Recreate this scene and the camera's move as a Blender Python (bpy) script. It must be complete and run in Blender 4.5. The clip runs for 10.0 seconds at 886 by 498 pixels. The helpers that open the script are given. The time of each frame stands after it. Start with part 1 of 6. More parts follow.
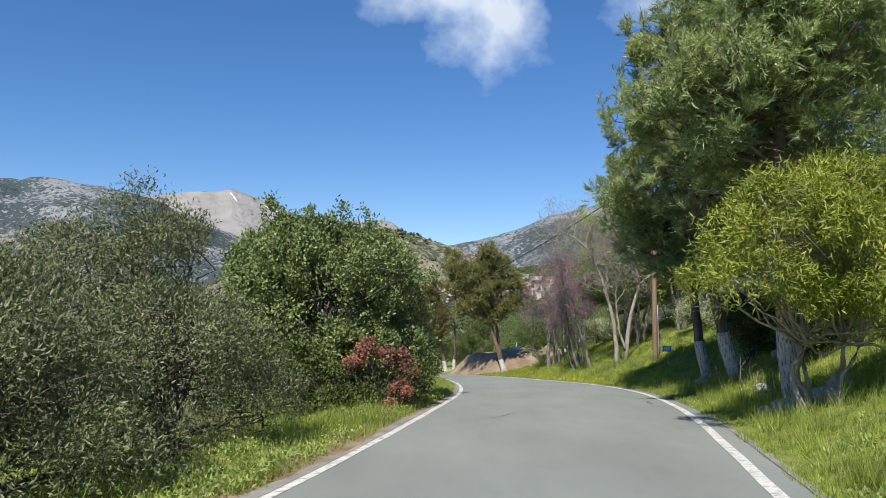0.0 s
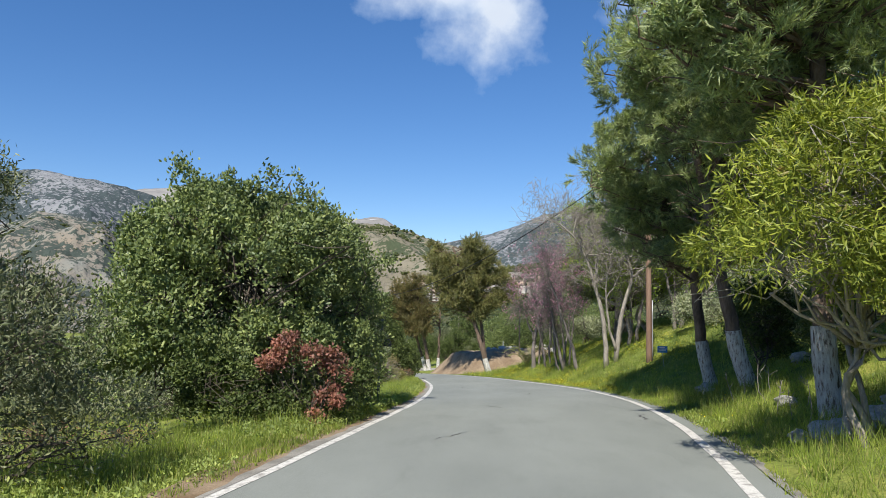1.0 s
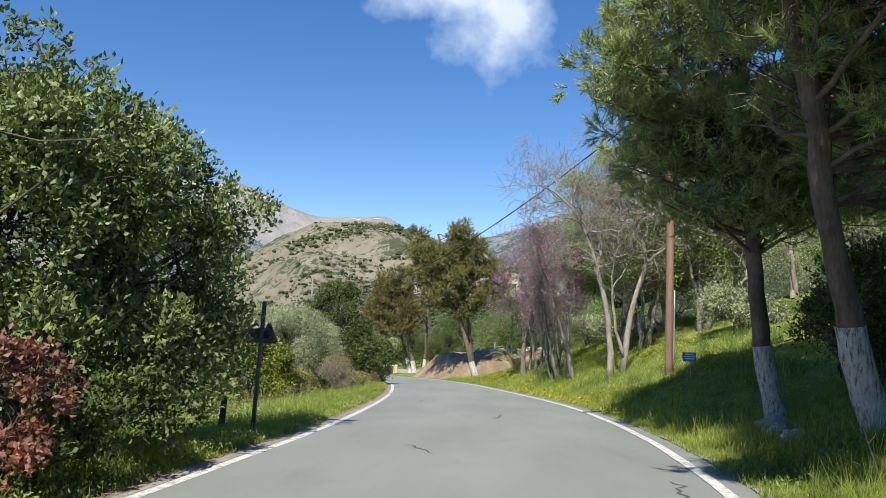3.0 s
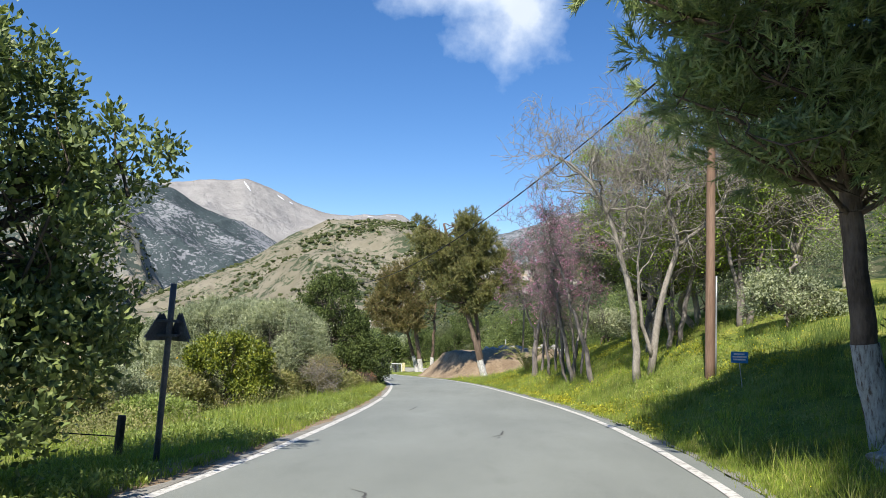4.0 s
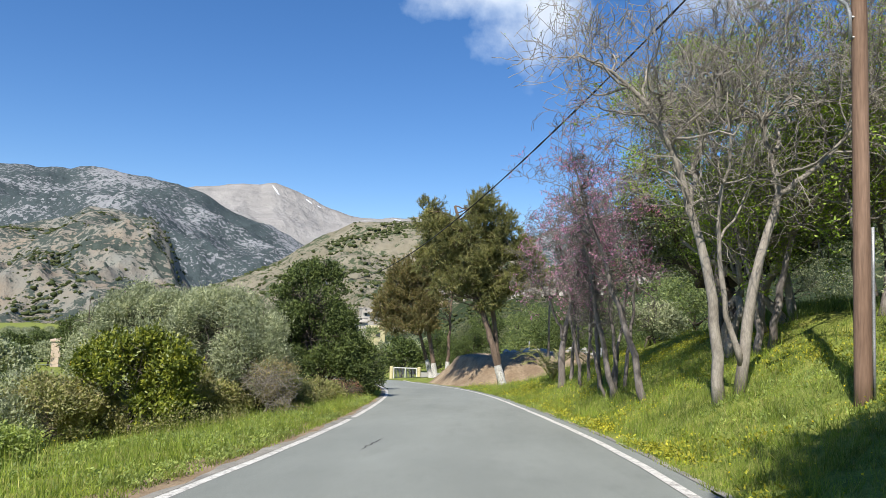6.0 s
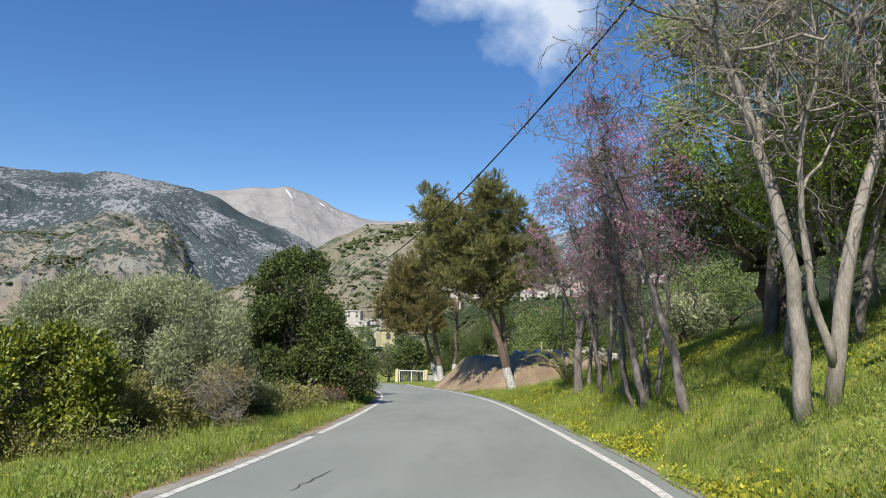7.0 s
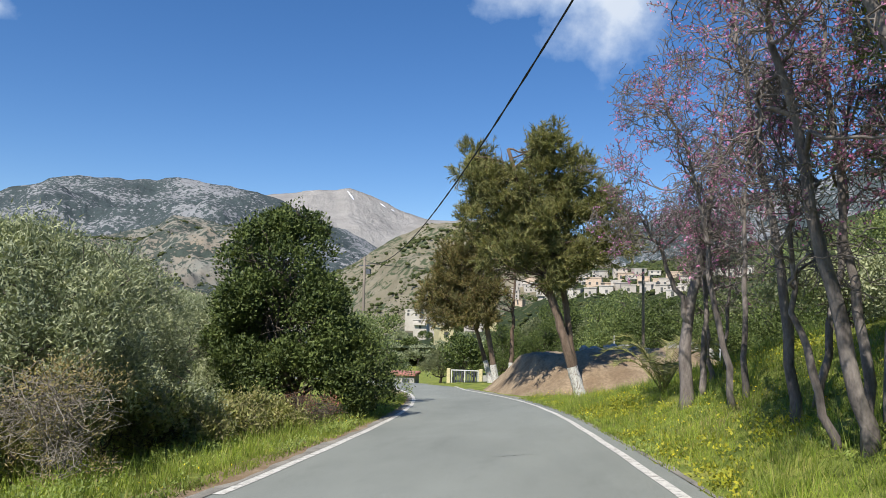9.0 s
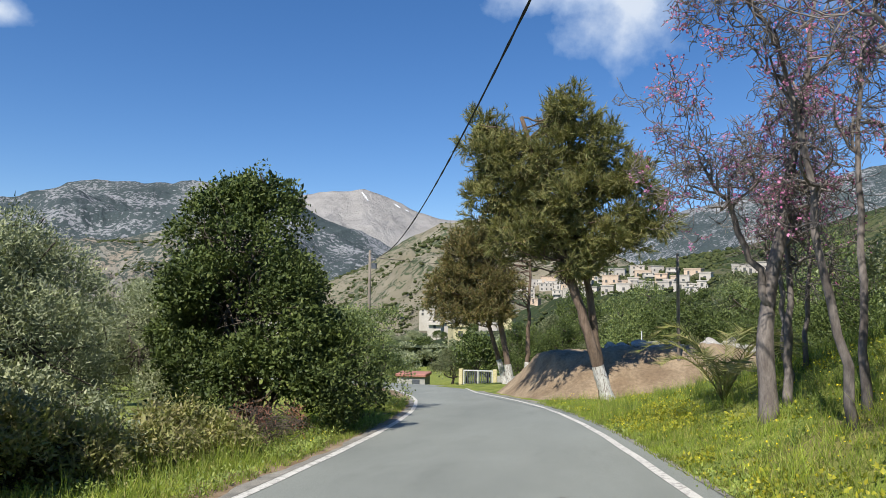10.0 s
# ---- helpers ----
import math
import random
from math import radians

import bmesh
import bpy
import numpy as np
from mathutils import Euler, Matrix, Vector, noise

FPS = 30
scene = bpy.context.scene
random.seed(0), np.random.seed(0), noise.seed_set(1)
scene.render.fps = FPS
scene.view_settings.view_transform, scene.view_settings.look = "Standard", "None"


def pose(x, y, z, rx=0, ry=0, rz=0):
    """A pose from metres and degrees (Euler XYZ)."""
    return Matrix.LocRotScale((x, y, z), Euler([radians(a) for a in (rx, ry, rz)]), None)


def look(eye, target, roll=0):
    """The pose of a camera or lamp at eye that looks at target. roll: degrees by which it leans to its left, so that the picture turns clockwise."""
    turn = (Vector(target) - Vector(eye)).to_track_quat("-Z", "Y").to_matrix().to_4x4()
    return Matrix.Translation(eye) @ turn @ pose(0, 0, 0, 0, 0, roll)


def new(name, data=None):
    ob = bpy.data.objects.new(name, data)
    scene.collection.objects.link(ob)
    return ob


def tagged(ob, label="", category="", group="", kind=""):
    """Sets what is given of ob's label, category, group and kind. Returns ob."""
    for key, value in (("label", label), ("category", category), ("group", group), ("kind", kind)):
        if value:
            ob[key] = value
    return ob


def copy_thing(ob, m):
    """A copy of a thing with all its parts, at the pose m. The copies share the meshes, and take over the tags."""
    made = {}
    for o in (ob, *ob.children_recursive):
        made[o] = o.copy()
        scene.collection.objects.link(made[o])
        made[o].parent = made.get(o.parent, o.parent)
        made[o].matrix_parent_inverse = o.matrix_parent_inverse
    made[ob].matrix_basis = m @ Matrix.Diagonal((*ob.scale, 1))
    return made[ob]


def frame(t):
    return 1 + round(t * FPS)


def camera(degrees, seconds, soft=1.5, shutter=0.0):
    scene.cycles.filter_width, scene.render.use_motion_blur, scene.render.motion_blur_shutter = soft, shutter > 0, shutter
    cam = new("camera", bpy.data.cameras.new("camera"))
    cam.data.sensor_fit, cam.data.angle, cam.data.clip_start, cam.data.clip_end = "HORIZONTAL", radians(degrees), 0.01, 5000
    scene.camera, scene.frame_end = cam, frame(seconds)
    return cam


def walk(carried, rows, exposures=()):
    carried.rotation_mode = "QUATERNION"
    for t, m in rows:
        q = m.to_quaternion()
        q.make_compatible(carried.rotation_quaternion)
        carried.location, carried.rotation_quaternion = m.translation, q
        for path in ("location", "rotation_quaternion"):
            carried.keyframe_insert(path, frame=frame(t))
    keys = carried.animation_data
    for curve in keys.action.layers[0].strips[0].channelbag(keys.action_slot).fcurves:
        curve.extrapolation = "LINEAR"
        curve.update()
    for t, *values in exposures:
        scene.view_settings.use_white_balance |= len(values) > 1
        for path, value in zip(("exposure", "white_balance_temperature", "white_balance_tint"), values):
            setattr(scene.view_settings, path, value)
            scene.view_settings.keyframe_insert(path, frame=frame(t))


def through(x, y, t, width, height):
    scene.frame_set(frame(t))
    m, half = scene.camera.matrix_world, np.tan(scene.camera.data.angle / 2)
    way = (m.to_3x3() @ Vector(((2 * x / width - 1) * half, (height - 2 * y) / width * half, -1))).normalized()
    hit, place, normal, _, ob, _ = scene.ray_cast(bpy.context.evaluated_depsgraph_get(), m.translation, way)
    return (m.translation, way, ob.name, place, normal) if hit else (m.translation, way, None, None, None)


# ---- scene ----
cam = camera(63.2, 10.0, 0.5)
METRES, EYE, TILT, LEAN, TURN = 34.0, 1.35, 4.5, -0.3, 0.0
ROWS = [
    (0.0, 0.0, 0.0, 0.0, -0.0, 0.0, -0.0),
    (0.5, 0.0134, 0.0477, -0.0062, -0.42, -0.24, -0.38),
    (1.0, 0.0262, 0.0946, -0.0124, -0.48, -0.18, -0.65),
    (1.5, 0.0393, 0.1422, -0.0189, -0.46, -0.11, -0.93),
    (2.0, 0.0515, 0.19, -0.0254, -0.42, -0.01, -1.19),
    (2.5, 0.0618, 0.2384, -0.0322, -0.36, -0.04, -1.74),
    (4.0, 0.0843, 0.3819, -0.0506, 0.98, -0.38, -1.67),
    (4.5, 0.0902, 0.4284, -0.0572, 1.95, -0.47, -1.58),
    (5.0, 0.0953, 0.4744, -0.0633, 2.64, -0.38, -1.57),
    (5.5, 0.1011, 0.5208, -0.0698, 3.02, -0.27, -1.52),
    (7.0, 0.1173, 0.6724, -0.0934, 4.2, -0.02, -1.09),
    (7.5, 0.1193, 0.7219, -0.1011, 7.2, -0.01, -1.08),
    (8.0, 0.1209, 0.7723, -0.1093, 7.75, 0.02, -0.83),
    (8.5, 0.1206, 0.8239, -0.1181, 8.34, -0.1, -0.55),
    (9.0, 0.1187, 0.8748, -0.126, 9.06, -0.14, -0.18),
    (9.5, 0.1156, 0.9268, -0.1342, 9.59, -0.1, 0.1),
    (10.0, 0.112, 0.9777, -0.1428, 10.23, -0.13, 0.39),
]
walk(cam, [(t, pose(0, 0, EYE, TILT, LEAN, TURN) @ pose(METRES * x, METRES * y, METRES * z, 90 + pitch, roll, yaw)) for t, x, y, z, yaw, pitch, roll in ROWS], [(0, 0.5), (2.5, 0.62), (4.5, 0.72), (5.5, 0.7), (7.0, 0.48), (10.0, 0.47)])

# ---- light ----
SUN_EL, SUN_AZ = 48.8, 198.0  # degrees above the horizon; clockwise from +y
world = bpy.data.worlds.new("sky")
scene.world = world
world.use_nodes = True
wn, wl = world.node_tree.nodes, world.node_tree.links
sky = wn.new("ShaderNodeTexSky")
sky.sky_type, sky.sun_disc = "NISHITA", False
sky.sun_elevation, sky.sun_rotation = radians(SUN_EL), radians(SUN_AZ)
sky.altitude, sky.air_density, sky.dust_density, sky.ozone_density = 1800, 1.0, 0.0, 3.0
wn["Background"].inputs["Strength"].default_value = 0.125
hsv = wn.new("ShaderNodeHueSaturation")
hsv.inputs["Hue"].default_value, hsv.inputs["Saturation"].default_value = 0.508, 1.34
soften = wn.new("ShaderNodeGamma")
soften.inputs["Gamma"].default_value = 0.85
wl.new(sky.outputs[0], soften.inputs["Color"])
wl.new(soften.outputs[0], hsv.inputs["Color"])
wl.new(hsv.outputs[0], wn["Background"].inputs["Color"])
sun_data = bpy.data.lights.new("sun", "SUN")
sun_data.energy, sun_data.angle, sun_data.color = 5.0, radians(0.5), (1.0, 0.95, 0.86)
sun = new("sun", sun_data)
sd = Vector((math.sin(radians(SUN_AZ)) * math.cos(radians(SUN_EL)), math.cos(radians(SUN_AZ)) * math.cos(radians(SUN_EL)), math.sin(radians(SUN_EL))))
sun.matrix_world = look(sd * 100, (0, 0, 0))


# ---- materials ----
def material(name, roughness=0.8, metal=0.0, specular=0.3):
    m = bpy.data.materials.new(name)
    m.use_nodes = True
    b = m.node_tree.nodes["Principled BSDF"]
    b.inputs["Roughness"].default_value, b.inputs["Metallic"].default_value = roughness, metal
    b.inputs["Specular IOR Level"].default_value = specular
    return m, m.node_tree.nodes, m.node_tree.links, b


def noise_node(n, l, scale, detail=4.0, rough=0.55, stretch=None, distort=0.0):
    tex, co = n.new("ShaderNodeTexNoise"), n.new("ShaderNodeNewGeometry")
    tex.inputs["Scale"].default_value, tex.inputs["Detail"].default_value, tex.inputs["Roughness"].default_value = scale, detail, rough
    tex.inputs["Distortion"].default_value = distort
    if stretch:
        mp = n.new("ShaderNodeMapping")
        mp.inputs["Scale"].default_value = stretch
        l.new(co.outputs["Position"], mp.inputs["Vector"])
        l.new(mp.outputs[0], tex.inputs["Vector"])
    else:
        l.new(co.outputs["Position"], tex.inputs["Vector"])
    return tex.outputs["Fac"]


def ramp(n, l, fac, stops):
    r = n.new("ShaderNodeValToRGB")
    e = r.color_ramp.elements
    while len(e) < len(stops):
        e.new(0.5)
    for k, (at, col) in zip(e, stops):
        k.position, k.color = at, (*col, 1) if len(col) == 3 else col
    l.new(fac, r.inputs[0])
    return r.outputs[0]


def mix(n, l, fac, a, b, mode="MIX"):
    m = n.new("ShaderNodeMix")
    m.data_type, m.blend_type = "RGBA", mode
    for sock, v in ((m.inputs[0], fac), (m.inputs[6], a), (m.inputs[7], b)):
        if isinstance(v, (int, float)):
            sock.default_value = v
        elif isinstance(v, tuple):
            sock.default_value = (*v, 1)
        else:
            l.new(v, sock)
    return m.outputs[2]


def bump(n, l, b, height, strength, distance):
    k = n.new("ShaderNodeBump")
    k.inputs["Strength"].default_value, k.inputs["Distance"].default_value = strength, distance
    l.new(height, k.inputs["Height"])
    l.new(k.outputs[0], b.inputs["Normal"])


BW = ((0.0, 0.0, 0.0), (1.0, 1.0, 1.0))


def mottled(name, a, b, scale, fine=None, roughness=0.85, depth=0.01, metal=0.0, specular=0.3, stretch=None):
    """Two colours blended by a coarse noise, with a fine noise for grain and relief."""
    m, n, l, p = material(name, roughness, metal, specular)
    coarse = noise_node(n, l, scale, 5, 0.6, stretch)
    grain = noise_node(n, l, fine or scale * 12, 3, 0.6, stretch)
    c = ramp(n, l, coarse, [(0.35, a), (0.65, b)])
    g = ramp(n, l, grain, [(0.3, (0.72, 0.72, 0.72)), (0.7, (1.15, 1.15, 1.15))])
    l.new(mix(n, l, 1.0, c, g, "MULTIPLY"), p.inputs["Base Color"])
    bump(n, l, p, grain, 0.6, depth)
    return m


def leafy(name, cols, through=0.35, roughness=0.5, specular=0.35, drift=1.1, dull=0.7):
    """Leaves: colour by island, with light that shines through."""
    m, n, l, p = material(name, roughness, 0.0, specular)
    geo = n.new("ShaderNodeNewGeometry")
    stops = [((k + 0.5) / len(cols), c) for k, c in enumerate(cols)]
    spray = n.new("ShaderNodeMapRange")
    spray.inputs["From Min"].default_value, spray.inputs["From Max"].default_value = 0.28, 0.72
    l.new(noise_node(n, l, 6.5, 2), spray.inputs["Value"])
    blend = n.new("ShaderNodeMix")
    blend.inputs[0].default_value = 0.6
    l.new(geo.outputs["Random Per Island"], blend.inputs[2])
    l.new(spray.outputs[0], blend.inputs[3])
    c = ramp(n, l, blend.outputs[0], stops)
    patch = noise_node(n, l, drift, 3)
    c = mix(n, l, 1.0, c, ramp(n, l, patch, [(0.3, (dull, dull * 1.03, dull)), (0.7, (1.25, 1.2, 1.1))]), "MULTIPLY")
    # Noise puts clump light and shade into the colour, along with young-leaf tone.
    gain = noise_node(n, l, 5.0, 2)
    c = mix(n, l, 1.0, c, ramp(n, l, gain, [(0.36, (0.74, 0.76, 0.78)), (0.64, (1.28, 1.25, 1.12))]), "MULTIPLY")
    l.new(c, p.inputs["Base Color"])
    t, s = n.new("ShaderNodeBsdfTranslucent"), n.new("ShaderNodeMixShader")
    l.new(mix(n, l, 1.0, c, (1.25, 1.3, 0.7), "MULTIPLY"), t.inputs["Color"])
    s.inputs[0].default_value = through
    l.new(p.outputs[0], s.inputs[1])
    l.new(t.outputs[0], s.inputs[2])
    l.new(s.outputs[0], n["Material Output"].inputs["Surface"])
    return m


M_ASPHALT, n, l, p = material("asphalt", 0.85, 0.0, 0.35)
tone = ramp(n, l, noise_node(n, l, 0.5, 5, 0.6, (1.0, 0.35, 1.0)), [(0.3, (0.188, 0.2, 0.18)), (0.7, (0.25, 0.264, 0.238))])
grit = noise_node(n, l, 160, 2, 0.7)
stain = ramp(n, l, noise_node(n, l, 1.6, 4, 0.7, (1.2, 0.3, 1)), [(0.55, (1, 1, 1)), (0.74, (0.89, 0.89, 0.89))])
tone = mix(n, l, 1.0, tone, ramp(n, l, grit, [(0.25, (0.6, 0.6, 0.6)), (0.75, (1.35, 1.35, 1.35))]), "MULTIPLY")
l.new(mix(n, l, 1.0, tone, stain, "MULTIPLY"), p.inputs["Base Color"])
bump(n, l, p, grit, 0.5, 0.006)

M_LINE, n, l, p = material("road_paint", 0.7, 0.0, 0.3)
worn = ramp(n, l, noise_node(n, l, 9, 5, 0.75), [(0.36, (0.3, 0.28, 0.25)), (0.52, (0.64, 0.62, 0.57))])
l.new(mix(n, l, 1.0, worn, ramp(n, l, noise_node(n, l, 70, 2), [(0.3, (0.8, 0.8, 0.8)), (0.7, (1.08, 1.08, 1.08))]), "MULTIPLY"), p.inputs["Base Color"])

M_EDGE = mottled("road_edge_gravel", (0.2, 0.19, 0.165), (0.33, 0.31, 0.27), 2.2, 60, 0.95, 0.02)
M_DIRT = mottled("brown_verge_soil", (0.2, 0.135, 0.075), (0.33, 0.25, 0.165), 1.6, 45, 0.97, 0.03)

M_GROUND, n, l, p = material("grassy_soil", 0.95, 0.0, 0.15)
big = noise_node(n, l, 0.13, 5, 0.6)
mid = noise_node(n, l, 1.3, 5, 0.65)
fine = noise_node(n, l, 22, 3, 0.7)
green = ramp(n, l, mid, [(0.3, (0.1, 0.135, 0.03)), (0.5, (0.18, 0.215, 0.045)), (0.7, (0.29, 0.285, 0.07))])
soil = ramp(n, l, mid, [(0.3, (0.14, 0.095, 0.055)), (0.7, (0.23, 0.17, 0.1))])
c = mix(n, l, ramp(n, l, big, [(0.64, BW[0]), (0.78, BW[1])]), green, soil)
l.new(mix(n, l, 1.0, c, ramp(n, l, fine, [(0.3, (0.65, 0.65, 0.65)), (0.7, (1.3, 1.3, 1.3))]), "MULTIPLY"), p.inputs["Base Color"])
bump(n, l, p, fine, 0.7, 0.05)


def mountain_material(name, rock, rock2, scrub, scale, cover, speck):
    m, n, l, p = material(name, 0.95, 0.0, 0.1)
    a = noise_node(n, l, scale, 8, 0.62, None, 0.4)
    f = noise_node(n, l, speck, 8, 0.72)
    c = ramp(n, l, noise_node(n, l, scale * 2.3, 6, 0.65), [(0.35, rock), (0.65, rock2)])
    k = n.new("ShaderNodeMath")
    k.operation = "MULTIPLY_ADD"
    k.inputs[1].default_value, k.inputs[2].default_value = 1.5, -0.45
    l.new(f, k.inputs[0])
    k2 = n.new("ShaderNodeMath")
    k2.operation = "ADD"
    l.new(a, k2.inputs[0])
    l.new(k.outputs[0], k2.inputs[1])
    mask = ramp(n, l, k2.outputs[0], [(cover, BW[0]), (cover + 0.02, BW[1])])
    s = ramp(n, l, f, [(0.3, scrub), (0.75, tuple(v * 2.0 for v in scrub))])
    l.new(mix(n, l, mask, c, s), p.inputs["Base Color"])
    bump(n, l, p, f, 1.0, 0.6 / speck)
    return m


# Haze over the far slopes is put into these bluish rock and scrub tones.
M_MT_MAIN = mountain_material("hazed_limestone_maquis", (0.2, 0.207, 0.22), (0.3, 0.304, 0.315), (0.038, 0.05, 0.052), 0.0035, 0.74, 0.075)
M_MT_BARE = mountain_material("bare_scree", (0.26, 0.25, 0.24), (0.35, 0.335, 0.32), (0.07, 0.08, 0.085), 0.003, 1.05, 0.03)
M_MT_SPUR = mountain_material("ochre_cliff", (0.28, 0.23, 0.175), (0.24, 0.24, 0.21), (0.042, 0.053, 0.045), 0.008, 0.79, 0.1)
M_MT_HILL = mountain_material("dry_hill", (0.2, 0.18, 0.125), (0.29, 0.26, 0.195), (0.05, 0.062, 0.035), 0.014, 0.85, 0.14)
M_MT_GREEN = mountain_material("green_slope", (0.13, 0.125, 0.07), (0.1, 0.115, 0.05), (0.03, 0.042, 0.018), 0.02, 0.72, 0.17)
M_SNOW = mottled("old_snow", (0.8, 0.82, 0.85), (0.72, 0.74, 0.78), 0.02, 0.2, 0.6, 0.5)

M_BARK_PINE = mottled("pine_bark", (0.1, 0.07, 0.05), (0.2, 0.145, 0.11), 5, 26, 0.95, 0.05, stretch=(1, 1, 0.3))
M_BARK_GREY = mottled("pale_grey_bark", (0.2, 0.175, 0.145), (0.34, 0.305, 0.26), 7, 40, 0.9, 0.012, stretch=(1, 1, 0.35))
M_BARK_TWIG = mottled("grey_brown_bark", (0.125, 0.105, 0.095), (0.24, 0.21, 0.19), 7, 40, 0.9, 0.012, stretch=(1, 1, 0.35))
M_BARK_DARK = mottled("dark_bark", (0.06, 0.05, 0.04), (0.14, 0.115, 0.09), 6, 40, 0.95, 0.03, stretch=(1, 1, 0.4))
M_WHITEWASH, n, l, p = material("whitewash", 0.9, 0.0, 0.2)
crack = noise_node(n, l, 26, 6, 0.7, (1, 1, 0.25))
l.new(ramp(n, l, crack, [(0.38, (0.18, 0.14, 0.115)), (0.47, (0.5, 0.475, 0.445)), (0.62, (0.66, 0.65, 0.62))]), p.inputs["Base Color"])
bump(n, l, p, crack, 1.0, 0.06)
M_POLE = mottled("weathered_pole_wood", (0.165, 0.1, 0.066), (0.245, 0.16, 0.112), 4, 45, 0.85, 0.01, stretch=(1, 1, 0.08))
M_OLDPOLE = mottled("grey_weathered_wood", (0.17, 0.14, 0.115), (0.25, 0.215, 0.18), 4, 45, 0.9, 0.01, stretch=(1, 1, 0.08))
M_METAL = mottled("galvanised_metal", (0.36, 0.37, 0.38), (0.46, 0.47, 0.47), 6, 50, 0.5, 0.003, 0.6)
M_DARKMETAL = mottled("weathered_dark_metal", (0.07, 0.08, 0.1), (0.12, 0.13, 0.15), 7, 60, 0.6, 0.004, 0.3)
M_CABLE = mottled("black_cable", (0.012, 0.012, 0.013), (0.03, 0.03, 0.03), 20, 90, 0.6, 0.002)
M_BLUE = mottled("blue_enamel", (0.04, 0.2, 0.48), (0.05, 0.25, 0.55), 8, 40, 0.45, 0.001)
M_SIGNWHITE = mottled("white_enamel", (0.7, 0.7, 0.7), (0.78, 0.78, 0.77), 8, 40, 0.45, 0.001)
M_SOIL = mottled("dug_earth", (0.19, 0.135, 0.085), (0.34, 0.262, 0.175), 0.7, 9, 0.97, 0.1)
M_STONE = mottled("pale_limestone", (0.3, 0.285, 0.26), (0.46, 0.44, 0.41), 2.5, 22, 0.9, 0.05)
M_PLASTER = mottled("off_white_plaster", (0.42, 0.38, 0.33), (0.55, 0.51, 0.46), 0.15, 6, 0.9, 0.02)
M_PEACH = mottled("peach_plaster", (0.52, 0.4, 0.3), (0.6, 0.47, 0.36), 0.6, 6, 0.9, 0.02)
M_YELLOWWALL = mottled("pale_yellow_plaster", (0.52, 0.46, 0.25), (0.6, 0.53, 0.31), 0.8, 8, 0.9, 0.02)
M_ROOF = mottled("red_roof", (0.33, 0.14, 0.11), (0.42, 0.2, 0.16), 1.2, 12, 0.8, 0.03)
M_CONCRETE = mottled("grey_concrete", (0.3, 0.29, 0.27), (0.4, 0.39, 0.36), 1.0, 20, 0.9, 0.02)
M_PANE, n, l, p = material("dark_window_glass", 0.1, 0.0, 0.5)
p.inputs["Base Color"].default_value = (0.09, 0.09, 0.09, 1)

L_OLIVE = leafy("olive_leaves", [(0.129, 0.163, 0.0944), (0.221, 0.256, 0.157), (0.362, 0.391, 0.274), (0.181, 0.223, 0.118)], 0.2, 0.55)
L_DUSKY = leafy("dusky_olive_leaves", [(0.06, 0.08, 0.038), (0.1, 0.125, 0.06), (0.19, 0.205, 0.12), (0.085, 0.11, 0.042)], 0.15, 0.5)
L_CAROB = leafy("dark_glossy_leaves", [(0.0723, 0.112, 0.0525), (0.124, 0.171, 0.0723), (0.198, 0.249, 0.0919), (0.276, 0.315, 0.132)], 0.2, 0.45, 0.3)
L_WISP = leafy("wispy_green_leaves", [(0.181, 0.201, 0.0744), (0.255, 0.276, 0.106), (0.319, 0.287, 0.16), (0.139, 0.17, 0.0585)], 0.3, 0.6)
L_OAK = leafy("dark_oak_leaves", [(0.034, 0.0544, 0.0204), (0.0624, 0.0906, 0.0295), (0.0968, 0.13, 0.0397), (0.136, 0.165, 0.0567)], 0.15, 0.55, 0.22)
L_BRONZE = leafy("bronze_red_leaves", [(0.22, 0.085, 0.07), (0.29, 0.125, 0.105), (0.34, 0.17, 0.145), (0.18, 0.085, 0.065), (0.1, 0.1, 0.045)], 0.3, 0.5)
L_ACACIA = leafy("yellow_green_leaves", [(0.132, 0.177, 0.0276), (0.221, 0.265, 0.0386), (0.298, 0.331, 0.0552), (0.0994, 0.144, 0.0276), (0.276, 0.221, 0.0662)], 0.3, 0.45)
L_PINE = leafy("pine_needles", [(0.124, 0.193, 0.0938), (0.216, 0.287, 0.14), (0.363, 0.427, 0.21), (0.198, 0.228, 0.129), (0.282, 0.349, 0.176)], 0.32, 0.5)
L_PINEBROWN = leafy("browning_pine_needles", [(0.084, 0.112, 0.0392), (0.146, 0.168, 0.0616), (0.246, 0.213, 0.0952), (0.134, 0.157, 0.056), (0.19, 0.202, 0.0784), (0.28, 0.202, 0.101)], 0.18, 0.55)
L_PINEDRY = leafy("half_dry_pine_needles", [(0.09, 0.115, 0.04), (0.13, 0.15, 0.055), (0.24, 0.165, 0.085), (0.12, 0.14, 0.05), (0.2, 0.165, 0.075)], 0.22, 0.55)
L_LIME = leafy("fresh_green_leaves", [(0.166, 0.262, 0.0386), (0.262, 0.372, 0.0552), (0.372, 0.469, 0.0828)], 0.35, 0.5)
L_CITRUS = leafy("citrus_leaves", [(0.061, 0.0915, 0.0197), (0.135, 0.17, 0.0263), (0.293, 0.304, 0.0462)], 0.25, 0.4)
L_GREY = leafy("grey_green_buds", [(0.2, 0.2, 0.09), (0.16, 0.19, 0.06), (0.24, 0.19, 0.13)], 0.3, 0.6)
L_PINK = leafy("pink_blossom", [(0.52, 0.15, 0.42), (0.6, 0.3, 0.54), (0.43, 0.1, 0.34)], 0.35, 0.6)
